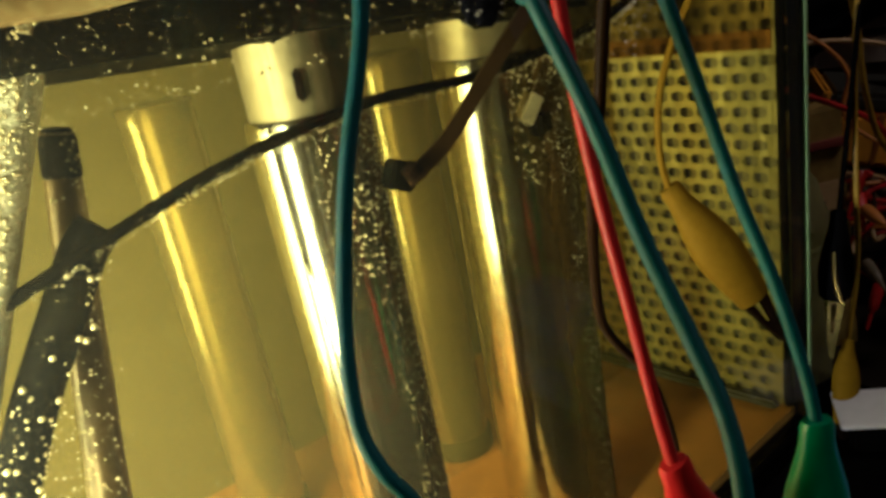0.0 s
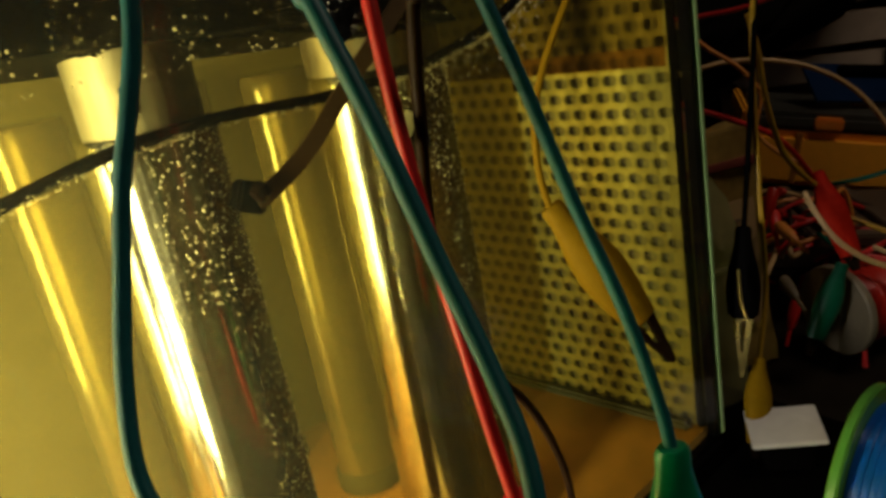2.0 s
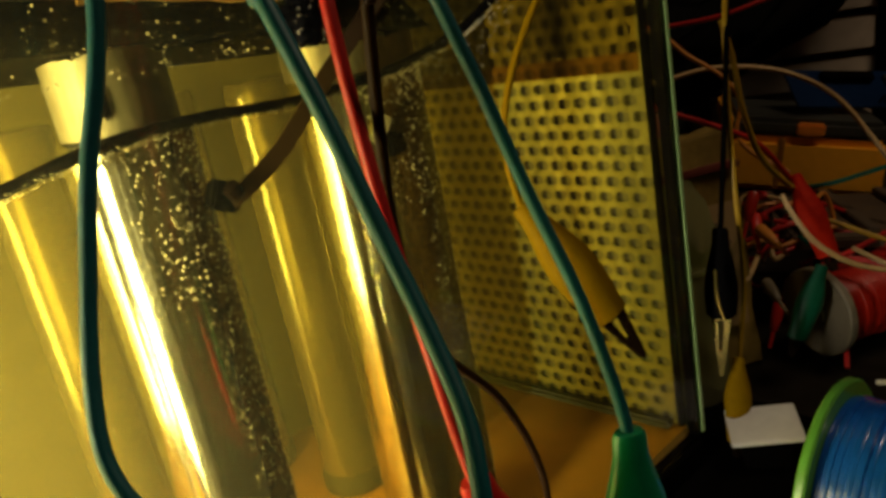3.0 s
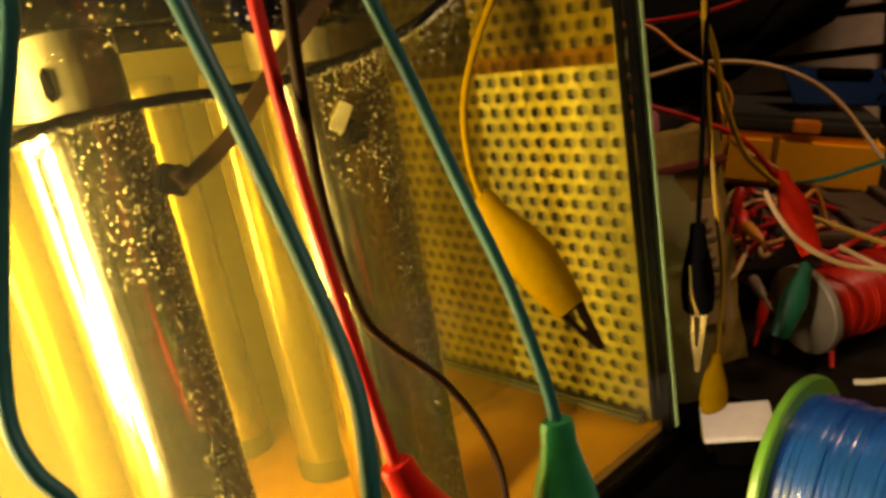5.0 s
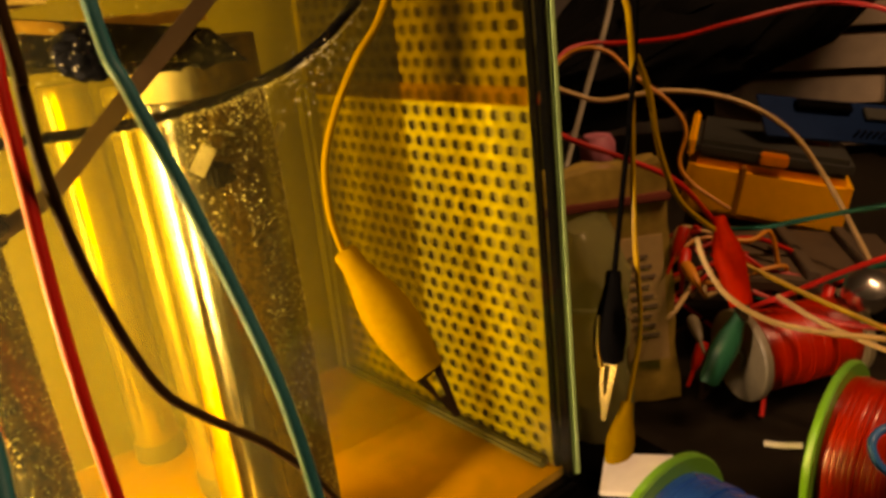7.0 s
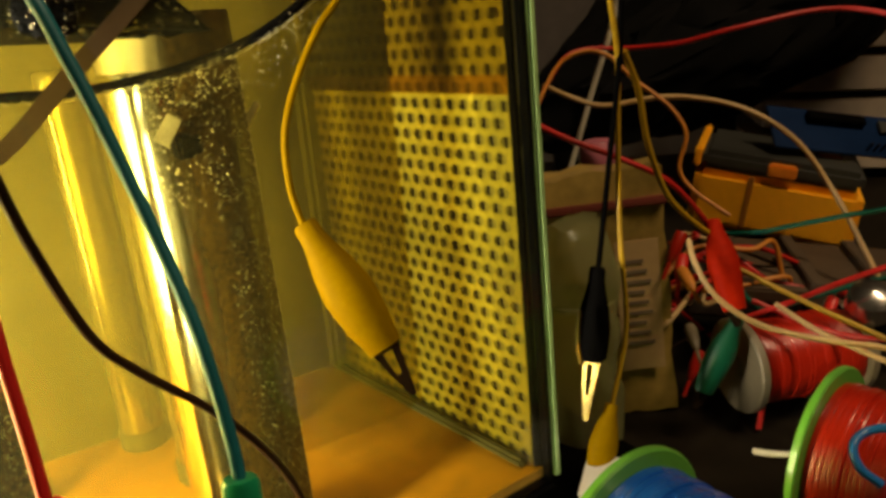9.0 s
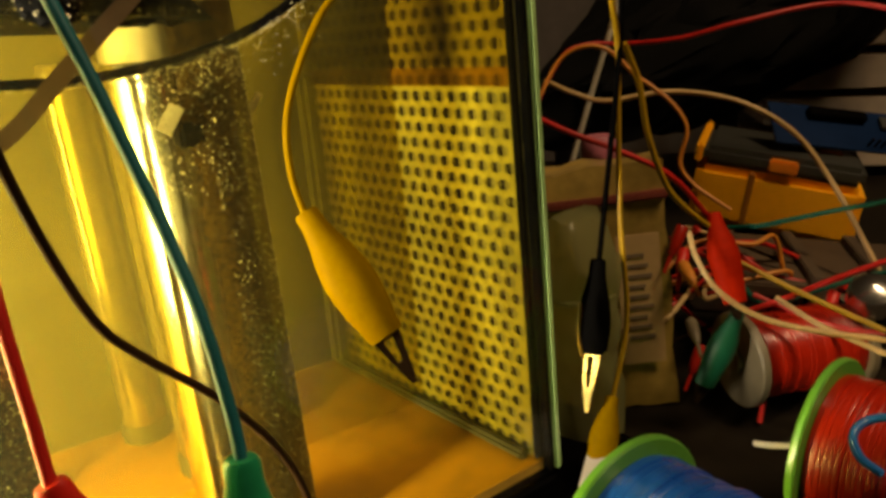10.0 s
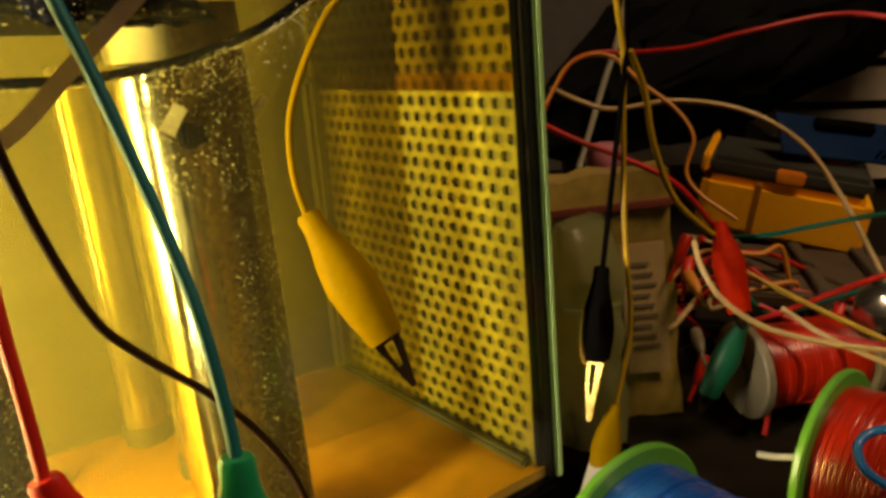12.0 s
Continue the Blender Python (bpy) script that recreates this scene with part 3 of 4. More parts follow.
line = spline([(-0.1485, -0.0030, 0.1330), (-0.1455, -0.0030, 0.1340), (-0.1360, -0.0030, 0.1393), (-0.1245, -0.0035, 0.1495), (-0.1107, -0.0045, 0.1614), (-0.0984, -0.0054, 0.1721)], 8)
prev = None
for k, p in enumerate(line):
    d = (line[min(k + 1, len(line) - 1)] - line[max(k - 1, 0)]).normalized()
    across = d.cross(Vector((0, 1, 0))).normalized() * 0.0018
    row = [strap.verts.new(q) for q in (p - across, p + across, p + across + Vector((0, 0.0006, 0)), p - across + Vector((0, 0.0006, 0)))]
    if prev:
        for j in range(4):
            strap.faces.new((prev[j], prev[(j + 1) % 4], row[(j + 1) % 4], row[j]))
    else:
        strap.faces.new(row[::-1])
    prev = row
strap.faces.new(prev)
bmesh.ops.recalc_face_normals(strap, faces=strap.faces)
metal_strap = thing("metal_strap", "bent flat metal strap bolted to a steel tube", "strap")
part("band", strap, material("dull_brown_steel", (0.075, 0.040, 0.013), 0.45, 0.4, 0.3, 200, 0.2), metal_strap)
part("end_block", box(-0.003, -0.0022, -0.003, 0.003, 0.0022, 0.003, 0.0006, pose(*(-0.1487, 0.0000, 0.1336), 0, 25, 0)), SOOT, metal_strap, "black bubbled end block")
part("bolt_head", lathe([(0.0016, -0.0015), (0.0020, -0.001), (0.0020, 0.001), (0.0016, 0.0015)], 6, pose(*(-0.1479, -0.0038, 0.1346), 0, 60, 0)), JAW, metal_strap, "bright bolt head")
clamp = thing("tube_clamp", "small bright steel clamp on a tube", "clamp")
part("clamp_plate", box(-0.0018, -0.0004, -0.0036, 0.0018, 0.0004, 0.0036, 0.0002, pose(*(-0.1035, 0.0095, 0.1358), 0, 36, -8)), BRIGHT, clamp)
part("clamp_block", box(-0.004, -0.001, -0.003, 0.004, 0.003, 0.003, 0.0008, pose(*(-0.0984, 0.0115, 0.1313), 0, 0, 20)), SOOT, clamp, "dark crusted clamp block")
part("screw", lathe([(0.0009, -0.003), (0.0011, -0.0026), (0.0011, 0.003), (0.0006, 0.0034)], 10, pose(*(-0.0766, 0.0300, 0.1346), 0, 40, 0)), BRIGHT, clamp, "brass screw")
hose = tagged(part("black_hose", sweep([(-0.2036, 0.0060, 0.1406), (-0.2075, 0.0060, 0.1369), (-0.2135, 0.0060, 0.1280), (-0.2222, 0.0060, 0.1151), (-0.2308, 0.0060, 0.0998)], 0.0038, 16), SOOT), "black hose beaded with large bubbles in the tank", "hose")
column = thing("bubble_column", "clear riser tube packed with rising white bubbles", "riser tube")
P, P_FOOT = Vector((-0.2037, -0.0020, 0.1784)), Vector((-0.2316, 0.0076, 0.1162))
rise_ = (P - P_FOOT).length
part("riser", lathe([(0.0040, 0.0), (0.0044, 0.001), (0.0044, rise_), (0.0040, rise_ + 0.001)], 32, along(P_FOOT, P)), material("frosted_riser", (0.62, 0.60, 0.48), 0.5, 0.0, 0.5, 500, 0.8), column)
rnd = random.Random(31)
bubbles("bubbles", [(P_FOOT.lerp(P, rnd.random()) + Vector((0.0046 * math.cos(a), 0.0046 * math.sin(a), 0)), rnd.uniform(0.00012, 0.00042)) for a in (radians(rnd.uniform(-170, 10)) for _ in range(1500))], "white bubbles", column)
rnd = random.Random(8)
bubbles("loose_bubbles", [((-0.2235 + (z - 0.106) * 0.2 + rnd.gauss(0, 0.0045), 0.002 + rnd.uniform(0, 0.003), z), rnd.uniform(0.0001, 0.00036)) for z in (rnd.uniform(0.085, 0.118) for _ in range(260))], "loose gas bubbles rising by the hose")
rnd = random.Random(9)
bubbles("drifting_specks", [((rnd.uniform(-0.2, -0.03), rnd.uniform(0.008, 0.10), rnd.uniform(0.01, 0.15)), rnd.uniform(0.00008, 0.0002)) for _ in range(160)], "fine specks drifting in yellow liquid")
rnd = random.Random(41)
bubbles("hose_bubbles", [((p.x + rnd.uniform(-0.003, 0.004), p.y - 0.0037 + rnd.uniform(0, 0.001), p.z + rnd.uniform(-0.003, 0.003)), rnd.choice((0.00015, 0.0002, 0.0003, 0.0003, 0.0007))) for p in spline([(-0.2075, 0.0060, 0.1369), (-0.2135, 0.0060, 0.1280), (-0.2222, 0.0060, 0.1151), (-0.2308, 0.0060, 0.0998)], 40)], "large gas bubbles on the black hose")


# ---- leads hanging before the glass ----
wire("test_lead", [(-0.168, -0.040, 0.23), (-0.171, -0.0405, 0.19), (-0.1732, -0.0413, 0.1678), (-0.1800, -0.0413, 0.1490), (-0.1835, -0.0420, 0.1385), (-0.1875, -0.0445, 0.1270), (-0.1900, -0.0480, 0.1175), (-0.1895, -0.0510, 0.1115), (-0.1870, -0.0535, 0.1050), (-0.1880, -0.0560, 0.0950), (-0.1940, -0.0590, 0.0780), (-0.2020, -0.0610, 0.0450), (-0.2050, -0.0620, 0.0050), (-0.2060, -0.0620, -0.0108)], 0.0011, GREEN, "teal green insulated lead hanging before the glass tank", "wire", "hanging leads")
wire("test_lead", [(-0.157, -0.048, 0.21), (-0.1593, -0.0549, 0.1690), (-0.1591, -0.0572, 0.1640), (-0.1582, -0.0632, 0.1505), (-0.1570, -0.0685, 0.1350), (-0.1571, -0.0744, 0.1237), (-0.1584, -0.0795, 0.1159), (-0.1608, -0.0830, 0.1095), (-0.1630, -0.0850, 0.1000), (-0.1660, -0.0870, 0.0800), (-0.1690, -0.0880, 0.0400), (-0.1700, -0.0880, -0.0108)], 0.00118, GREEN, "teal green insulated lead hanging before the glass tank", "wire", "hanging leads")
green_lead = wire("test_lead", [(-0.1315, -0.047, 0.20), (-0.1305, -0.0505, 0.1680), (-0.1291, -0.0520, 0.1602), (-0.1260, -0.0540, 0.1479), (-0.1222, -0.0572, 0.1296), (-0.1197, -0.0621, 0.1129), (-0.1190, -0.0666, 0.0971), (-0.1192, -0.0686, 0.0880)], 0.0011, GREEN, "teal green insulated lead ending in a green clip", "wire", "hanging leads")
red_lead = wire("test_lead", [(-0.142, -0.041, 0.20), (-0.1427, -0.0437, 0.1690), (-0.1434, -0.0448, 0.1628), (-0.1443, -0.0471, 0.1490), (-0.1453, -0.0509, 0.1323), (-0.1457, -0.0548, 0.1164), (-0.1455, -0.0577, 0.1009), (-0.1455, -0.0602, 0.0910)], 0.0011, RED, "red insulated lead ending in a red clip", "wire", "hanging leads")
wire("test_lead", [(-0.142, -0.054, 0.20), (-0.1416, -0.0530, 0.1662), (-0.1417, -0.0519, 0.1619), (-0.1416, -0.0490, 0.1483), (-0.1388, -0.0422, 0.1294), (-0.1329, -0.0349, 0.1074), (-0.1258, -0.0308, 0.0959), (-0.1125, -0.0268, 0.0800), (-0.1010, -0.0210, 0.0607), (-0.0950, -0.0180, 0.0430), (-0.093, -0.016, 0.020), (-0.088, -0.018, -0.004), (-0.080, -0.025, -0.0108)], 0.00098, DARK_WIRE, "thin dark brown wire sagging down before the tank", "wire", "hanging leads")
yellow_lead = wire("test_lead", [(-0.050, -0.018, 0.20), (-0.0640, -0.0150, 0.1660), (-0.0725, -0.0140, 0.1550), (-0.0784, -0.0120, 0.1445), (-0.0825, -0.0109, 0.1334), (-0.0832, -0.0105, 0.1209), (-0.0815, -0.0109, 0.1105)], 0.00085, YELLOW, "yellow insulated lead ending in a yellow clip", "wire", "hanging leads")


def crocodile_clip(label, top, tip, width, boot_mat, jaw_mat, towards=(-0.35, -0.9, 0.25), share=0.77, flat=0.72, lead=None):
    """A crocodile clip: a soft sleeve over two sprung jaws."""
    c = lead or thing("crocodile_clip", label, "crocodile clip", "crocodile clips")
    L = (Vector(tip) - Vector(top)).length
    zz = (Vector(tip) - Vector(top)).normalized()
    yy = Vector(towards) - zz * Vector(towards).dot(zz)
    yy.normalize()
    xx = yy.cross(zz)
    m = Matrix.Translation(top) @ Matrix((xx, yy, zz)).transposed().to_4x4()
    prof = [(0.0, -0.001 * L), (0.20 * width, 0.0), (0.24 * width, 0.02 * L), (0.25 * width, 0.09 * L), (0.31 * width, 0.16 * L), (0.43 * width, 0.27 * L), (0.50 * width, 0.38 * L), (0.50 * width, 0.46 * L), (0.45 * width, 0.58 * L), (0.38 * width, (share - 0.06) * L), (0.35 * width, share * L), (0.30 * width, (share + 0.005) * L), (0.0, (share - 0.02) * L)]
    sleeve = part("clip_sleeve", lathe(prof, 28, m, squash=flat), boot_mat, c, label if lead else "")
    w, z0 = 0.32 * width, (share - 0.05) * L
    for s in (1, -1):
        bm = bmesh.new()
        out = [(-w, z0), (w, z0), (0.10 * w, L), (-0.25 * w, L)]
        mid = [(-0.36 * w, z0 + 0.07 * L), (0.28 * w, z0 + 0.07 * L), (0.02 * w, z0 + 0.62 * (L - z0)), (-0.28 * w, z0 + 0.62 * (L - z0))]
        y = s * 0.07 * width
        layers = []
        for dy in (-0.00025, 0.00025):
            layers.append([[bm.verts.new((px, y + dy, pz)) for px, pz in ring] for ring in (out, mid)])
        for ring in layers:
            for j in range(4):
                q = (ring[0][j], ring[0][(j + 1) % 4], ring[1][(j + 1) % 4], ring[1][j])
                bm.faces.new(q)
        for r in (0, 1):
            for j in range(4):
                bm.faces.new((layers[0][r][j], layers[0][r][(j + 1) % 4], layers[1][r][(j + 1) % 4], layers[1][r][j]))
        bmesh.ops.recalc_face_normals(bm, faces=bm.faces)
        bmesh.ops.transform(bm, verts=bm.verts, matrix=m)
        part("jaw", bm, jaw_mat, sleeve, "metal jaw", smooth=False)
    return c


crocodile_clip("yellow sleeved crocodile clip hanging open before the glass", (-0.0815, -0.0109, 0.1118), (-0.0683, -0.0321, 0.0706), 0.0125, YELLOW, JAW, share=0.73, lead=yellow_lead)
crocodile_clip("green sleeved crocodile clip on a hanging lead", (-0.1192, -0.0686, 0.0895), (-0.1215, -0.0690, 0.042), 0.0125, GREEN_BOOT, JAW, lead=green_lead)
crocodile_clip("red sleeved crocodile clip on a hanging lead", (-0.1456, -0.0602, 0.0922), (-0.1330, -0.0620, 0.047), 0.0115, RED_BOOT, JAW, lead=red_lead)


# ---- clutter beside the tank ----
black_lead = wire("test_lead", [(0.0357, 0.0020, 0.20), (0.0357, 0.0020, 0.1632), (0.0356, 0.0021, 0.1534), (0.0346, 0.0022, 0.1365), (0.0294, 0.0022, 0.1068), (0.0227, 0.0026, 0.0679)], 0.00095, BLACK, "thin black lead holding a black clip", "wire", "hanging leads")
side_lead = wire("test_lead", [(0.020, -0.006, 0.20), (0.0215, -0.0058, 0.1630), (0.0250, -0.0044, 0.1538), (0.0345, 0.0030, 0.1371), (0.0345, 0.0035, 0.1179), (0.0326, 0.0020, 0.0814), (0.0345, 0.0020, 0.0447), (0.0250, 0.0004, 0.0170)], 0.0009, YELLOW_WIRE, "yellow lead hanging beside the tank", "wire", "hanging leads")
crocodile_clip("black sleeved crocodile clip with brass jaws", (0.0227, 0.0026, 0.0700), (0.0124, -0.0005, 0.0174), 0.0115, BLACK, BRASS, (-0.8, -0.5, 0.2), 0.60, lead=black_lead)
part("lever", sweep([(0.0096, -0.0026, 0.0597), (0.0062, -0.0049, 0.0505), (0.0048, -0.0077, 0.0440)], 0.0015, 8, flat=0.5), BRASS, black_lead, "brass lever")
crocodile_clip("yellow sleeved crocodile clip beside the tank corner", (0.0250, 0.0004, 0.0185), (0.0060, -0.0080, -0.0110), 0.0105, YELLOW, JAW, share=0.85, lead=side_lead)
card = tagged(part("metal_plate", box(-0.0125, -0.0115, 0, 0.0115, 0.0095, 0.0018, 0.0004, pose(0.0135, -0.0150, 0.0010, 3, -4, -52)), CARD), "scuffed grey white plate on the black stand", "plate")
part("packing_block", box(-0.009, -0.008, BASE, 0.008, 0.006, 0.0005, 0.001, pose(0.0140, -0.0155, 0, 0, 0, -52)), BLACK)["category"] = "block"
bpy.data.objects["packing_block"]["label"] = "small black block under the grey plate"


def spool(label, centre, azimuth, radius, length, core, flange_mat, wind_mat, flange=0.0028, grooves=26, group="wire spools"):
    """A flanged spool on its side, wound with wire."""
    s = thing("wire_spool", label, "wire spool", group)
    a = Vector((math.cos(azimuth), math.sin(azimuth), 0))
    m = along(centre, Vector(centre) + a)
    hub = 0.28 * radius
    for z in (0.0, length):
        part("flange", lathe([(hub, z - flange / 2), (radius - 0.0006, z - flange / 2), (radius, z - flange / 2 + 0.0006), (radius, z + flange / 2 - 0.0006), (radius - 0.0006, z + flange / 2), (hub, z + flange / 2), (hub, z - flange / 2)], 72, m), flange_mat, s)
    step = (length - flange) / grooves
    prof = [(hub, flange / 2 + 0.0001)]
    for k in range(grooves):
        z = flange / 2 + 0.0002 + k * step
        lump = core * (1 + 0.012 * math.sin(k * 1.7) + 0.01 * math.sin(k * 0.6))
        prof += [(lump - 0.00010, z), (lump, z + step * 0.3), (lump, z + step * 0.6), (lump - 0.00010, z + step * 0.95)]
    prof.append((hub, length - flange / 2 - 0.0001))
    part("winding", lathe(prof, 72, m), wind_mat, s)
    part("hub", lathe([(hub - 0.0015, -flange), (hub, -flange), (hub, length + flange), (hub - 0.0015, length + flange)], 32, m), flange_mat, s)
    return s


spool("lime green spool wound with glossy blue wire", (-0.0267, -0.0586, 0.0185), -1.47, 0.030, 0.048, 0.0255, LIME, BLUE)
spool("lime green spool wound with glossy red wire", (0.0682, -0.0539, 0.0062), -1.39, 0.030, 0.048, 0.0250, LIME, REDWIND)
spool("small cream spool wound with red wire", (0.1085, 0.0110, 0.0010), -0.36, 0.0205, 0.050, 0.0178, BONE, REDWIND, 0.004)
wire("blue_wire_end", [(0.0372, -0.0867, 0.0269), (0.0340, -0.0826, 0.0312), (0.0355, -0.0795, 0.0359), (0.0420, -0.0797, 0.0377), (0.0460, -0.0855, 0.0393), (0.0480, -0.0957, 0.0370)], 0.0012, material("bright_blue_wire", (0.01, 0.13, 0.42), 0.35), "loose looped end of blue wire over a spool")

# the meter lying behind the wires
meter = thing("multimeter", "orange yellow multimeter with a dark face lying on its back", "multimeter")
MM = Matrix.Translation(Vector((0.2020, 0.0547, 0.0478))) @ pose(0, 0, 0, 0, 11, -55)
part("case", box(-0.047, 0.0, -0.023, 0.036, 0.075, 0.008, 0.004, MM), AMBER, meter)
part("face", box(-0.045, 0.002, 0.008, 0.034, 0.070, 0.018, 0.003, MM), CHAR, meter, "dark grey face")
part("holster_lip", box(-0.049, 0.0, 0.008, -0.0452, 0.075, 0.019, 0.0015, MM), AMBER, meter)
part("button", box(-0.012, -0.0015, 0.0095, 0.002, 0.004, 0.0165, 0.001, MM), material("orange_button", (0.75, 0.22, 0.02), 0.4), meter, "orange button")
part("ridge", box(-0.020, -0.0008, -0.021, -0.017, 0.004, 0.0075, 0.0006, MM), material("brown_rubber", (0.35, 0.12, 0.01), 0.6), meter, "brown rubber ridge")
part("button", box(0.012, 0.030, 0.0165, 0.024, 0.040, 0.0195, 0.001, MM), material("orange_key", (0.75, 0.24, 0.02), 0.4), meter, "orange key")
riser = tagged(part("cardboard_box", box(-0.050, 0.006, 0, 0.036, 0.09, 0.0405, 0.002, Matrix.Translation((MM.translation.x, MM.translation.y, TABLE)) @ pose(0, 0, 0, 0, 0, -55)), material("brown_card", (0.07, 0.05, 0.035), 0.8, 0, 0.4, 40, 0.2)), "dark cardboard box under the meter", "box")

# wires over the clutter
wire("jumper_wire", [(0.0817, 0.1041, 0.1093), (0.0863, 0.1018, 0.1192), (0.1008, 0.1038, 0.1305), (0.1142, 0.0989, 0.1329), (0.1236, 0.0898, 0.1317), (0.1373, 0.0681, 0.1324), (0.1528, 0.0498, 0.1369), (0.1806, 0.0279, 0.1413), (0.1934, 0.0061, 0.1374), (0.2064, -0.0221, 0.1220)], 0.0011, RED, "red jumper wire arching over the clutter", "wire", "loose wires")
wire("jumper_wire", [(0.0732, 0.0922, 0.1136), (0.0847, 0.0910, 0.1284), (0.0936, 0.0838, 0.1335), (0.1015, 0.0762, 0.1306), (0.1085, 0.0681, 0.1195), (0.1173, 0.0569, 0.1076), (0.1209, 0.0500, 0.0950), (0.1169, 0.0504, 0.0805), (0.1191, 0.0444, 0.0706), (0.1265, 0.0308, 0.0596)], 0.0010, ORANGE, "orange brown jumper wire looping beside the tank", "wire", "loose wires")
wire("jumper_wire", [(0.0853, 0.1026, 0.1193), (0.1011, 0.1015, 0.1115), (0.1123, 0.0905, 0.1066), (0.1323, 0.0705, 0.1088), (0.1507, 0.0475, 0.1030), (0.1668, 0.0297, 0.0878), (0.1761, 0.0156, 0.0644), (0.1773, -0.0009, 0.0382), (0.1768, -0.0096, 0.0246)], 0.0012, CREAM, "cream jumper wire arching over the clutter", "wire", "loose wires")
wire("jumper_wire", [(0.0699, 0.0050, 0.0678), (0.0658, -0.0019, 0.0606), (0.0673, -0.0099, 0.0499), (0.0769, -0.0205, 0.0396), (0.0907, -0.0354, 0.0342), (0.1044, -0.0510, 0.0317), (0.1154, -0.0776, 0.0296)], 0.00105, CREAM, "cream jumper wire arching over a red spool", "wire", "loose wires")
wire("jumper_wire", [(0.0929, 0.0017, 0.0516), (0.1034, -0.0202, 0.0406), (0.1135, -0.0461, 0.0304), (0.1213, -0.0744, 0.0202)], 0.00105, YELLOW_WIRE, "yellow jumper wire slanting over the spools", "wire", "loose wires")
wire("jumper_wire", [(0.0441, 0.0098, 0.1383), (0.0522, 0.0114, 0.1243), (0.0559, 0.0109, 0.1053), (0.0649, 0.0097, 0.0842), (0.0813, 0.0081, 0.0686), (0.0874, 0.0074, 0.0655)], 0.0011, YELLOW_WIRE, "yellow lead drooping to a red clip", "wire", "loose wires")
wire("jumper_wire", [(0.0246, 0.0345, 0.1156), (0.0361, 0.0303, 0.1086), (0.0502, 0.0226, 0.1008), (0.0695, 0.0138, 0.0885), (0.0867, 0.0100, 0.0692), (0.0899, 0.0094, 0.0657)], 0.0011, RED, "red lead drooping to a red clip", "wire", "loose wires")
wire("jumper_wire", [(0.0996, 0.0150, 0.0607), (0.1048, 0.0008, 0.0631), (0.1082, -0.0112, 0.0672), (0.1149, -0.0286, 0.0730), (0.1170, -0.0407, 0.0770), (0.1288, -0.0612, 0.0842)], 0.0009, FAR_GREEN, "green jumper wire over the meter", "wire", "loose wires")
wire("jumper_wire", [(0.1123, 0.0105, 0.0220), (0.1244, -0.0017, 0.0290), (0.1355, -0.0138, 0.0369), (0.1460, -0.0271, 0.0445), (0.1589, -0.0466, 0.0546)], 0.0012, RED, "red jumper wire among the clutter", "wire", "loose wires")
wire("jumper_wire", [(0.1232, 0.0160, 0.0250), (0.1302, 0.0018, 0.0192), (0.1355, -0.0197, 0.0161), (0.1407, -0.0387, 0.0187), (0.1491, -0.0544, 0.0211)], 0.0012, RED, "red jumper wire among the clutter", "wire", "loose wires")
wire("jumper_wire", [(0.1284, 0.0288, 0.0281), (0.1248, 0.0116, 0.0218), (0.1469, 0.0001, 0.0251), (0.1699, -0.0149, 0.0304), (0.1824, -0.0375, 0.0350)], 0.0012, FAR_GREEN, "green jumper wire among the clutter", "wire", "loose wires")
wire("jumper_wire", [(0.1128, -0.0020, 0.0317), (0.1180, -0.0161, 0.0234), (0.1192, -0.0314, 0.0203), (0.1209, -0.0494, 0.0174)], 0.0011, CREAM, "pale jumper wire among the clutter", "wire", "loose wires")
rnd = random.Random(21)
for k in range(12):
    x, y = rnd.uniform(0.15, 0.23), rnd.uniform(0.015, 0.085)
    mat, word = ((RED, "red"), (FAR_GREEN, "green"), (CREAM, "cream"), (DARK_WIRE, "black"), (RED, "red"))[k % 5]
    a = rnd.uniform(0, 6.28)
    pts = [(x + 0.02 * j * math.cos(a) + rnd.uniform(-0.012, 0.012), y + 0.02 * j * math.sin(a) + rnd.uniform(-0.012, 0.012), TABLE + 0.002 + rnd.uniform(0.0, 0.03) * (0 < j < 4)) for j in range(5)]
    wire("jumper_wire", pts, 0.0011, mat, word + " jumper wire tangled on the bench", "wire", "loose wires")

crocodile_clip("red sleeved crocodile clip among loose wires", (0.0881, 0.0090, 0.0707), (0.0799, -0.0100, 0.0344), 0.0125, DULL_RED, JAW, share=0.85)
crocodile_clip("green sleeved crocodile clip leaning on a spool", (0.0970, 0.0031, 0.0288), (0.0796, 0.0098, -0.0085), 0.0120, DULL_GREEN, JAW, share=0.80)
stick = tagged(part("metal_rod", sweep([(0.0566, -0.0343, 0.0030), (0.0589, -0.0392, 0.0035), (0.0617, -0.0456, 0.0052)], 0.0011, 10), CARD), "short bare metal rod lying on the bench", "rod")
knob = thing("chrome_knob", "polished chrome knob among loose wires", "knob")
part("cap", lathe([(0.0, 0.009), (0.004, 0.0085), (0.0085, 0.006), (0.0095, 0.002), (0.0095, -0.004), (0.007, -0.006)], 32, Matrix.Translation(Vector((0.1558, -0.0167, 0.0233))) @ pose(0, 0, 0, 20, -25, 0)), CHROME, knob)
part("skirt", lathe([(0.0115, -0.006), (0.012, -0.009), (0.012, -0.022), (0.010, -0.024)], 32, Matrix.Translation(Vector((0.1558, -0.0167, 0.0233))) @ pose(0, 0, 0, 20, -25, 0)), BLACK, knob)

# clear bottle and wrapped packet behind the hanging clips
bottle = thing("plastic_bottle", "clear greenish plastic bottle with a rounded shoulder", "bottle")
BM = pose(0.0404, 0.0334, TABLE)
BH = 0.1024
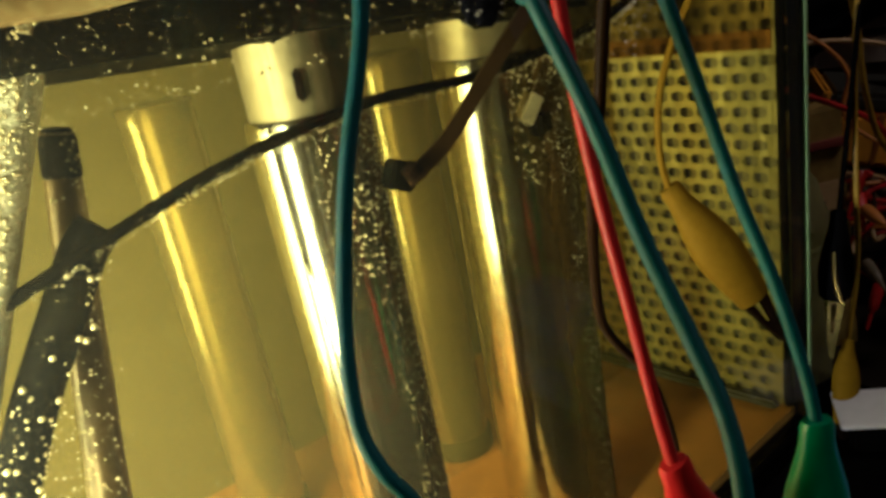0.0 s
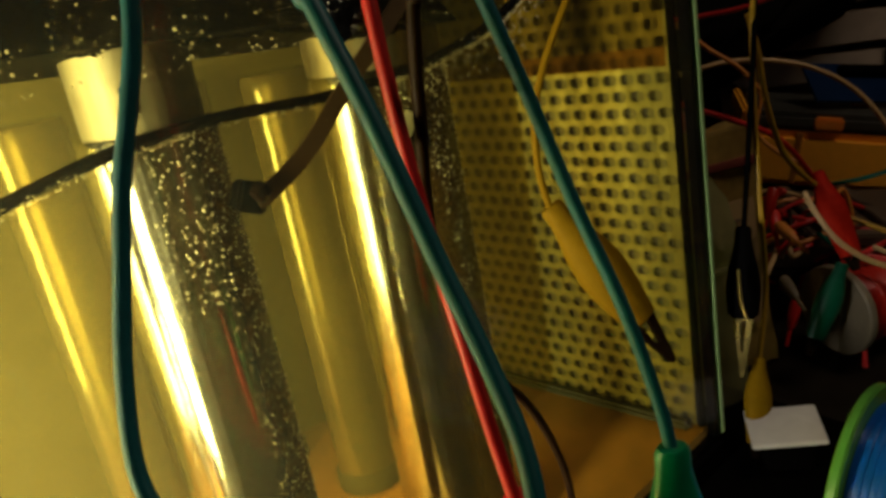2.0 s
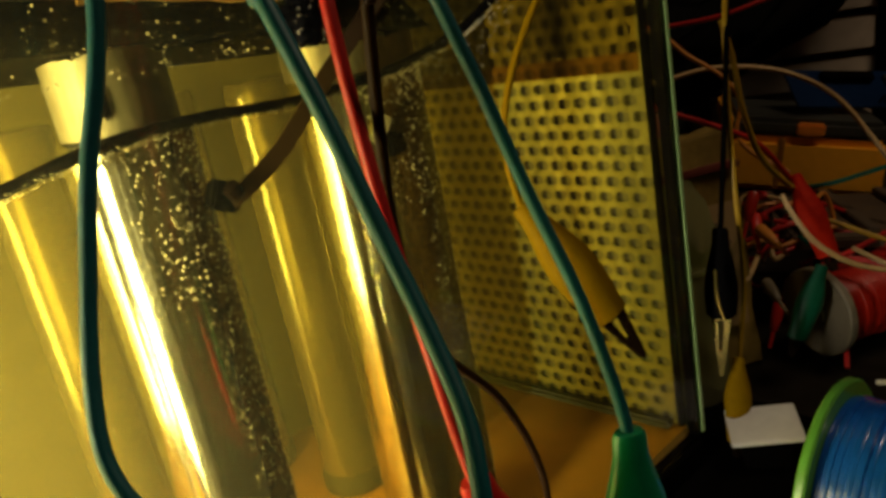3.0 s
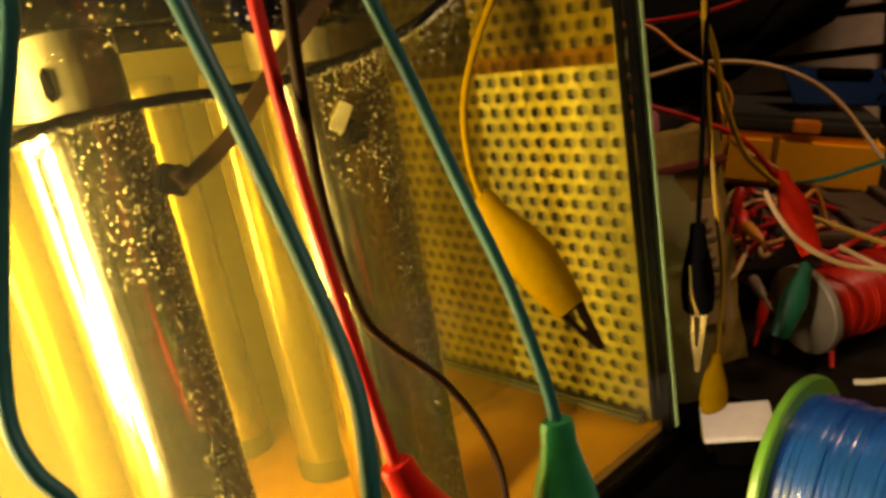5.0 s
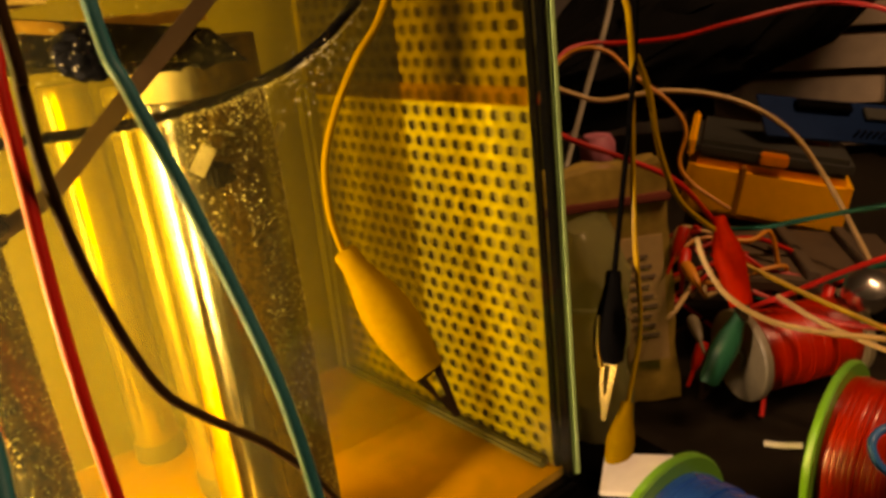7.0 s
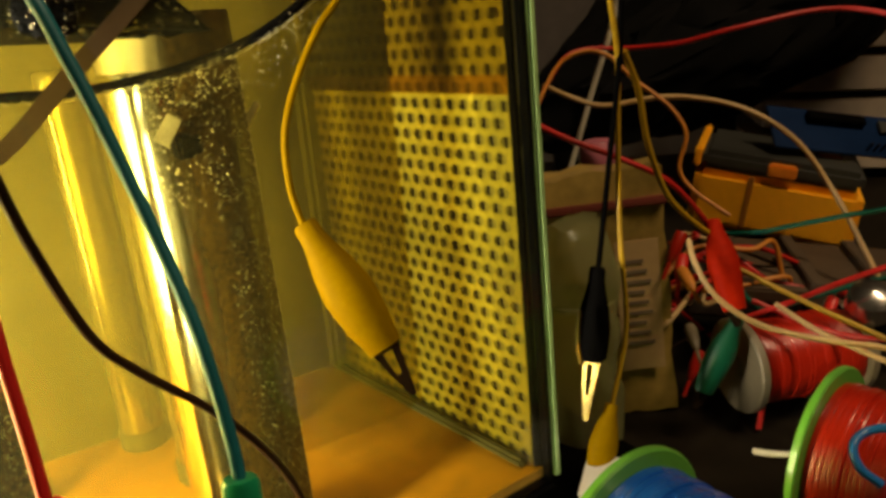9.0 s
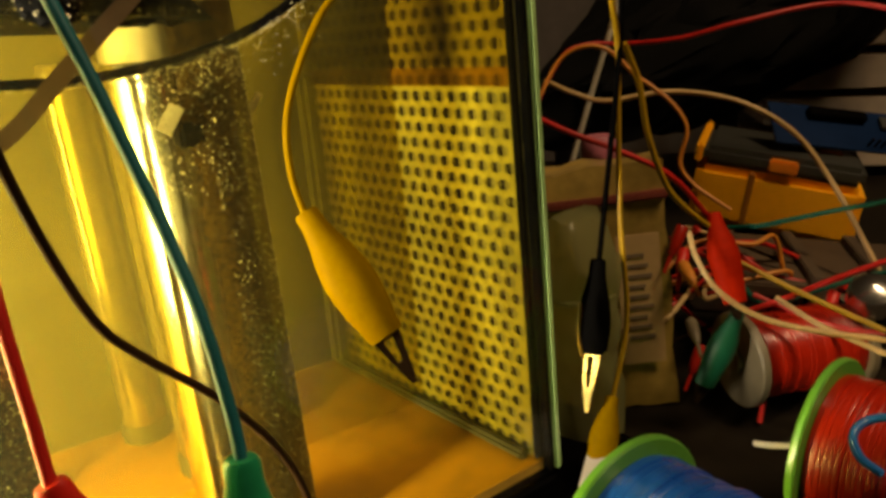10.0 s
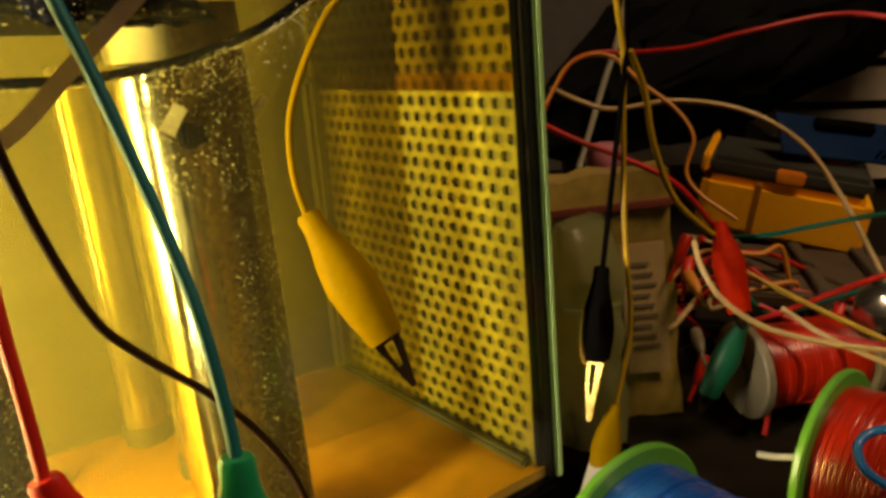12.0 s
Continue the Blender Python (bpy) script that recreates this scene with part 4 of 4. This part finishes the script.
body = lathe([(0.0135, 0.0), (0.0150, 0.002)] + [(0.0150, 0.006 + (BH - 0.028) * k / 16) for k in range(17)] + [(0.0143, BH - 0.018), (0.0120, BH - 0.008), (0.0085, BH - 0.003), (0.004, BH - 0.0006), (0.0, BH)], 48, BM)
for v in body.verts:
    v.co += 0.0034 * noise.noise_vector(v.co * 62) + 0.0015 * noise.noise_vector(v.co * 150)
part("body", body, BOTTLE, bottle)
part("seam", lathe([(0.0151, BH - 0.034), (0.0155, BH - 0.0335), (0.0155, BH - 0.0325), (0.0151, BH - 0.032)], 48, BM), BOTTLE, bottle)
packet = thing("wrapped_packet", "crumpled tan wrapped packet with a printed label", "packet")
PK = Matrix.Translation(Vector((0.0741, 0.0512, TABLE))) @ pose(0, 0, 0, -3, -2, -32)
PH = 0.1106
pk = box(-0.027, -0.006, 0.0, 0.027, 0.014, PH)
bmesh.ops.subdivide_edges(pk, edges=pk.edges, cuts=11, use_grid_fill=True)
for v in pk.verts:
    v.co += 0.0020 * noise.noise_vector(v.co * 70) + 0.0009 * noise.noise_vector(v.co * 190)
bmesh.ops.transform(pk, verts=pk.verts, matrix=PK)
part("wrapper", pk, material("crumpled_tan_film", (0.42, 0.28, 0.07), 0.35, 0, 0.45, 60, 0.5, coat=0.6), packet)
part("label", box(0.004, -0.0094, 0.022, 0.0225, -0.0086, PH - 0.030, 0.0002, PK), LABEL, packet, "pale orange printed label")
for k in range(9):
    part("print", box(0.0075, -0.0100, 0.034 + 0.0046 * k, 0.0185 - 0.0015 * (k % 3), -0.0096, 0.0357 + 0.0046 * k, 0, PK), INK, packet)
part("top_band", box(-0.0275, -0.0092, PH - 0.016, 0.0275, 0.0160, PH - 0.0125, 0.0008, PK), material("dark_red_print", (0.16, 0.03, 0.02), 0.5), packet)
pink_cap = tagged(part("pink_cap", lathe([(0.0080, 0.0), (0.0085, 0.001), (0.0085, 0.008), (0.0065, 0.0115), (0.0, 0.012)], 32, Matrix.Translation(Vector((0.1062, 0.0901, 0.0795)))), PINK), "small pink plastic cap behind the packet", "cap")

# far clutter
bag = bmesh.new()
bmesh.ops.create_icosphere(bag, subdivisions=5, radius=1)
for v in bag.verts:
    v.co += 0.20 * noise.noise_vector(v.co * 2.1) + 0.09 * noise.noise_vector(v.co * 6) + 0.03 * noise.noise_vector(v.co * 15)
bmesh.ops.transform(bag, verts=bag.verts, matrix=Matrix.Translation(Vector((0.3620, 0.2010, 0.1350))) @ pose(0, 0, 0, 0, 0, -32) @ pose(0, 0, 0, 0, -24, 0) @ Matrix.Diagonal((0.170, 0.07, 0.064, 1)))
tagged(part("black_bag", bag, FABRIC), "crumpled black cloth bag in the shadows", "bag")
bag_shelf = thing("shelf", "narrow dark shelf behind the bench carrying a bag", "shelf")
SB = Matrix.Translation(Vector((0.3815, 0.2541, 0.0787))) @ pose(0, 0, 0, 0, 0, -32)
part("shelf_board", box(-0.13, -0.02, -0.012, 0.055, 0.10, 0.0, 0.002, SB), BENCH, bag_shelf)
part("shelf_post", box(-0.12, 0.06, TABLE - SB.translation.z, -0.10, 0.08, -0.012, 0.002, SB), BENCH, bag_shelf)
part("shelf_post", box(0.03, 0.06, TABLE - SB.translation.z, 0.05, 0.08, -0.012, 0.002, SB), BENCH, bag_shelf)
shelf = thing("storage_rack", "grey brown boards of a rack in dim light", "rack")
RK = Matrix.Translation(Vector((0.5140, 0.2010, 0.0628))) @ pose(0, 0, 0, 0, 0, -42) @ pose(0, 0, 0, 0, 3, 0)
for k, z in enumerate((-0.075, -0.038, -0.006, 0.030, 0.068)):
    part("board", box(-0.075, -0.004 + 0.006 * (k % 2), z, 0.24, 0.14, z + 0.020 + 0.004 * (k % 3), 0.0015, RK), BOARD, shelf)
part("upright", box(0.048, -0.012, -0.20, 0.060, -0.005, 0.13, 0.001, RK), BLACK, shelf)
part("upright", box(0.215, -0.012, -0.20, 0.227, -0.005, 0.13, 0.001, RK), BLACK, shelf)
part("back_board", box(-0.45, 0.165, -0.20, 0.45, 0.175, 0.25, 0.001, RK), material("grey_backing", (0.10, 0.08, 0.065), 0.8, 0, 0.4, 15), shelf)
pcb = thing("circuit_board", "blue circuit board with pin headers leaning in clutter", "circuit board")
px_ = Vector((0.84, -0.50, -0.20)).normalized()
pz_ = Vector((-0.28, -0.62, 0.73))
pz_ = (pz_ - px_ * pz_.dot(px_)).normalized()
PB = Matrix.Translation(Vector((0.2495, 0.0556, 0.0730))) @ Matrix((px_, pz_.cross(px_), pz_)).transposed().to_4x4()
part("board", box(-0.040, -0.014, 0, 0.050, 0.014, 0.0016, 0.0003, PB), PCB, pcb)
for k in range(8):
    part("pin", box(0.010 + 0.0036 * k, -0.011, 0.0016, 0.0110 + 0.0036 * k, -0.0100, 0.0075, 0, PB), JAW, pcb)
part("socket", box(-0.020, 0.004, 0.0016, 0.012, 0.010, 0.006, 0.0006, PB), BLACK, pcb)
part("chip", box(0.020, 0.001, 0.0016, 0.034, 0.009, 0.0042, 0.0004, PB), CHAR, pcb)
# small plugs in the tangle
for place, mat, word, turn in (((0.0954, 0.0328, 0.0538), REDWIND, "red", 20), ((0.0979, 0.0326, 0.0432), RED_BOOT, "red", 50), ((0.0908, 0.0240, 0.0421), ORANGE, "orange", 70), ((0.0996, 0.0281, 0.0120), BONE, "bone coloured", 65), ((0.1005, 0.0264, -0.0007), RED_BOOT, "dark red", 10), ((0.1515, -0.0025, 0.0180), RED_BOOT, "red", 40), ((0.1647, -0.0018, 0.0206), RED_BOOT, "red", 80)):
    plug = thing("plug", "small " + word + " plastic plug in the tangle of wires", "plug", "plugs")
    PM = Matrix.Translation(Vector(place)) @ pose(0, 0, 0, turn, 30, turn * 2)
    part("shell", lathe([(0.0011, -0.008), (0.0017, -0.007), (0.0026, -0.002), (0.0027, 0.004), (0.0023, 0.0055)], 20, PM), mat, plug)
    part("tail", lathe([(0.0008, -0.016), (0.0009, -0.008)], 10, PM), mat, plug)
scrap = thing("wood_scrap", "brown scrap of board under loose wires", "board")
WS = Matrix.Translation(Vector((0.1804, 0.0243, 0.0214))) @ pose(0, 0, 0, 6, 8, -40)
part("board", box(-0.045, -0.03, -0.004, 0.045, 0.03, 0.002, 0.001, WS), material("scrap_brown", (0.06, 0.036, 0.018), 0.7, 0, 0.4, 40, 0.2), scrap)
for k in range(3):
    part("batten", box(-0.04 + 0.03 * k, -0.028, 0.002, -0.034 + 0.03 * k, 0.028, 0.006, 0.0006, WS), material("batten_brown", (0.07, 0.045, 0.025), 0.7), scrap)
rod = tagged(part("pale_rod", sweep([(0.1413, 0.1079, 0.1691), (0.1382, 0.1112, 0.1430), (0.1296, 0.1167, 0.1134), (0.1177, 0.1206, 0.0786), (0.1116, 0.1214, 0.0630)], 0.0016, 10), material("pale_plastic", (0.50, 0.46, 0.36), 0.4)), "thin pale rod leaning behind the bottle", "rod")

# a low tangle of thin jumper wires behind the red clip
rnd = random.Random(77)
TA, TB, TC, TD = (Vector(p) for p in ((0.1028, 0.0471, 0.0518), (0.1046, 0.0434, 0.0061), (0.1752, 0.0271, 0.0286), (0.1494, 0.0146, 0.0096)))
for k in range(12):
    p, q = TA.lerp(TB, rnd.random()), TC.lerp(TD, rnd.random())
    if k % 3 == 2:
        q = p.lerp(q, 0.45)
    bend = [p.lerp(q, u) + Vector((rnd.gauss(0, 0.006), rnd.gauss(0, 0.006), 0.010 * math.sin(math.pi * u) + rnd.gauss(0, 0.003))) for u in (0.0, 0.25, 0.5, 0.75, 1.0)]
    mat, word = ((RED, "red"), (ORANGE, "orange"), (RED, "red"), (DARK_WIRE, "dark brown"), (RED, "red"), (CREAM, "cream"))[k % 6]
    wire("jumper_wire", bend, rnd.uniform(0.0008, 0.0012), mat, "thin " + word + " jumper wire in a low tangle", "wire", "loose wires")
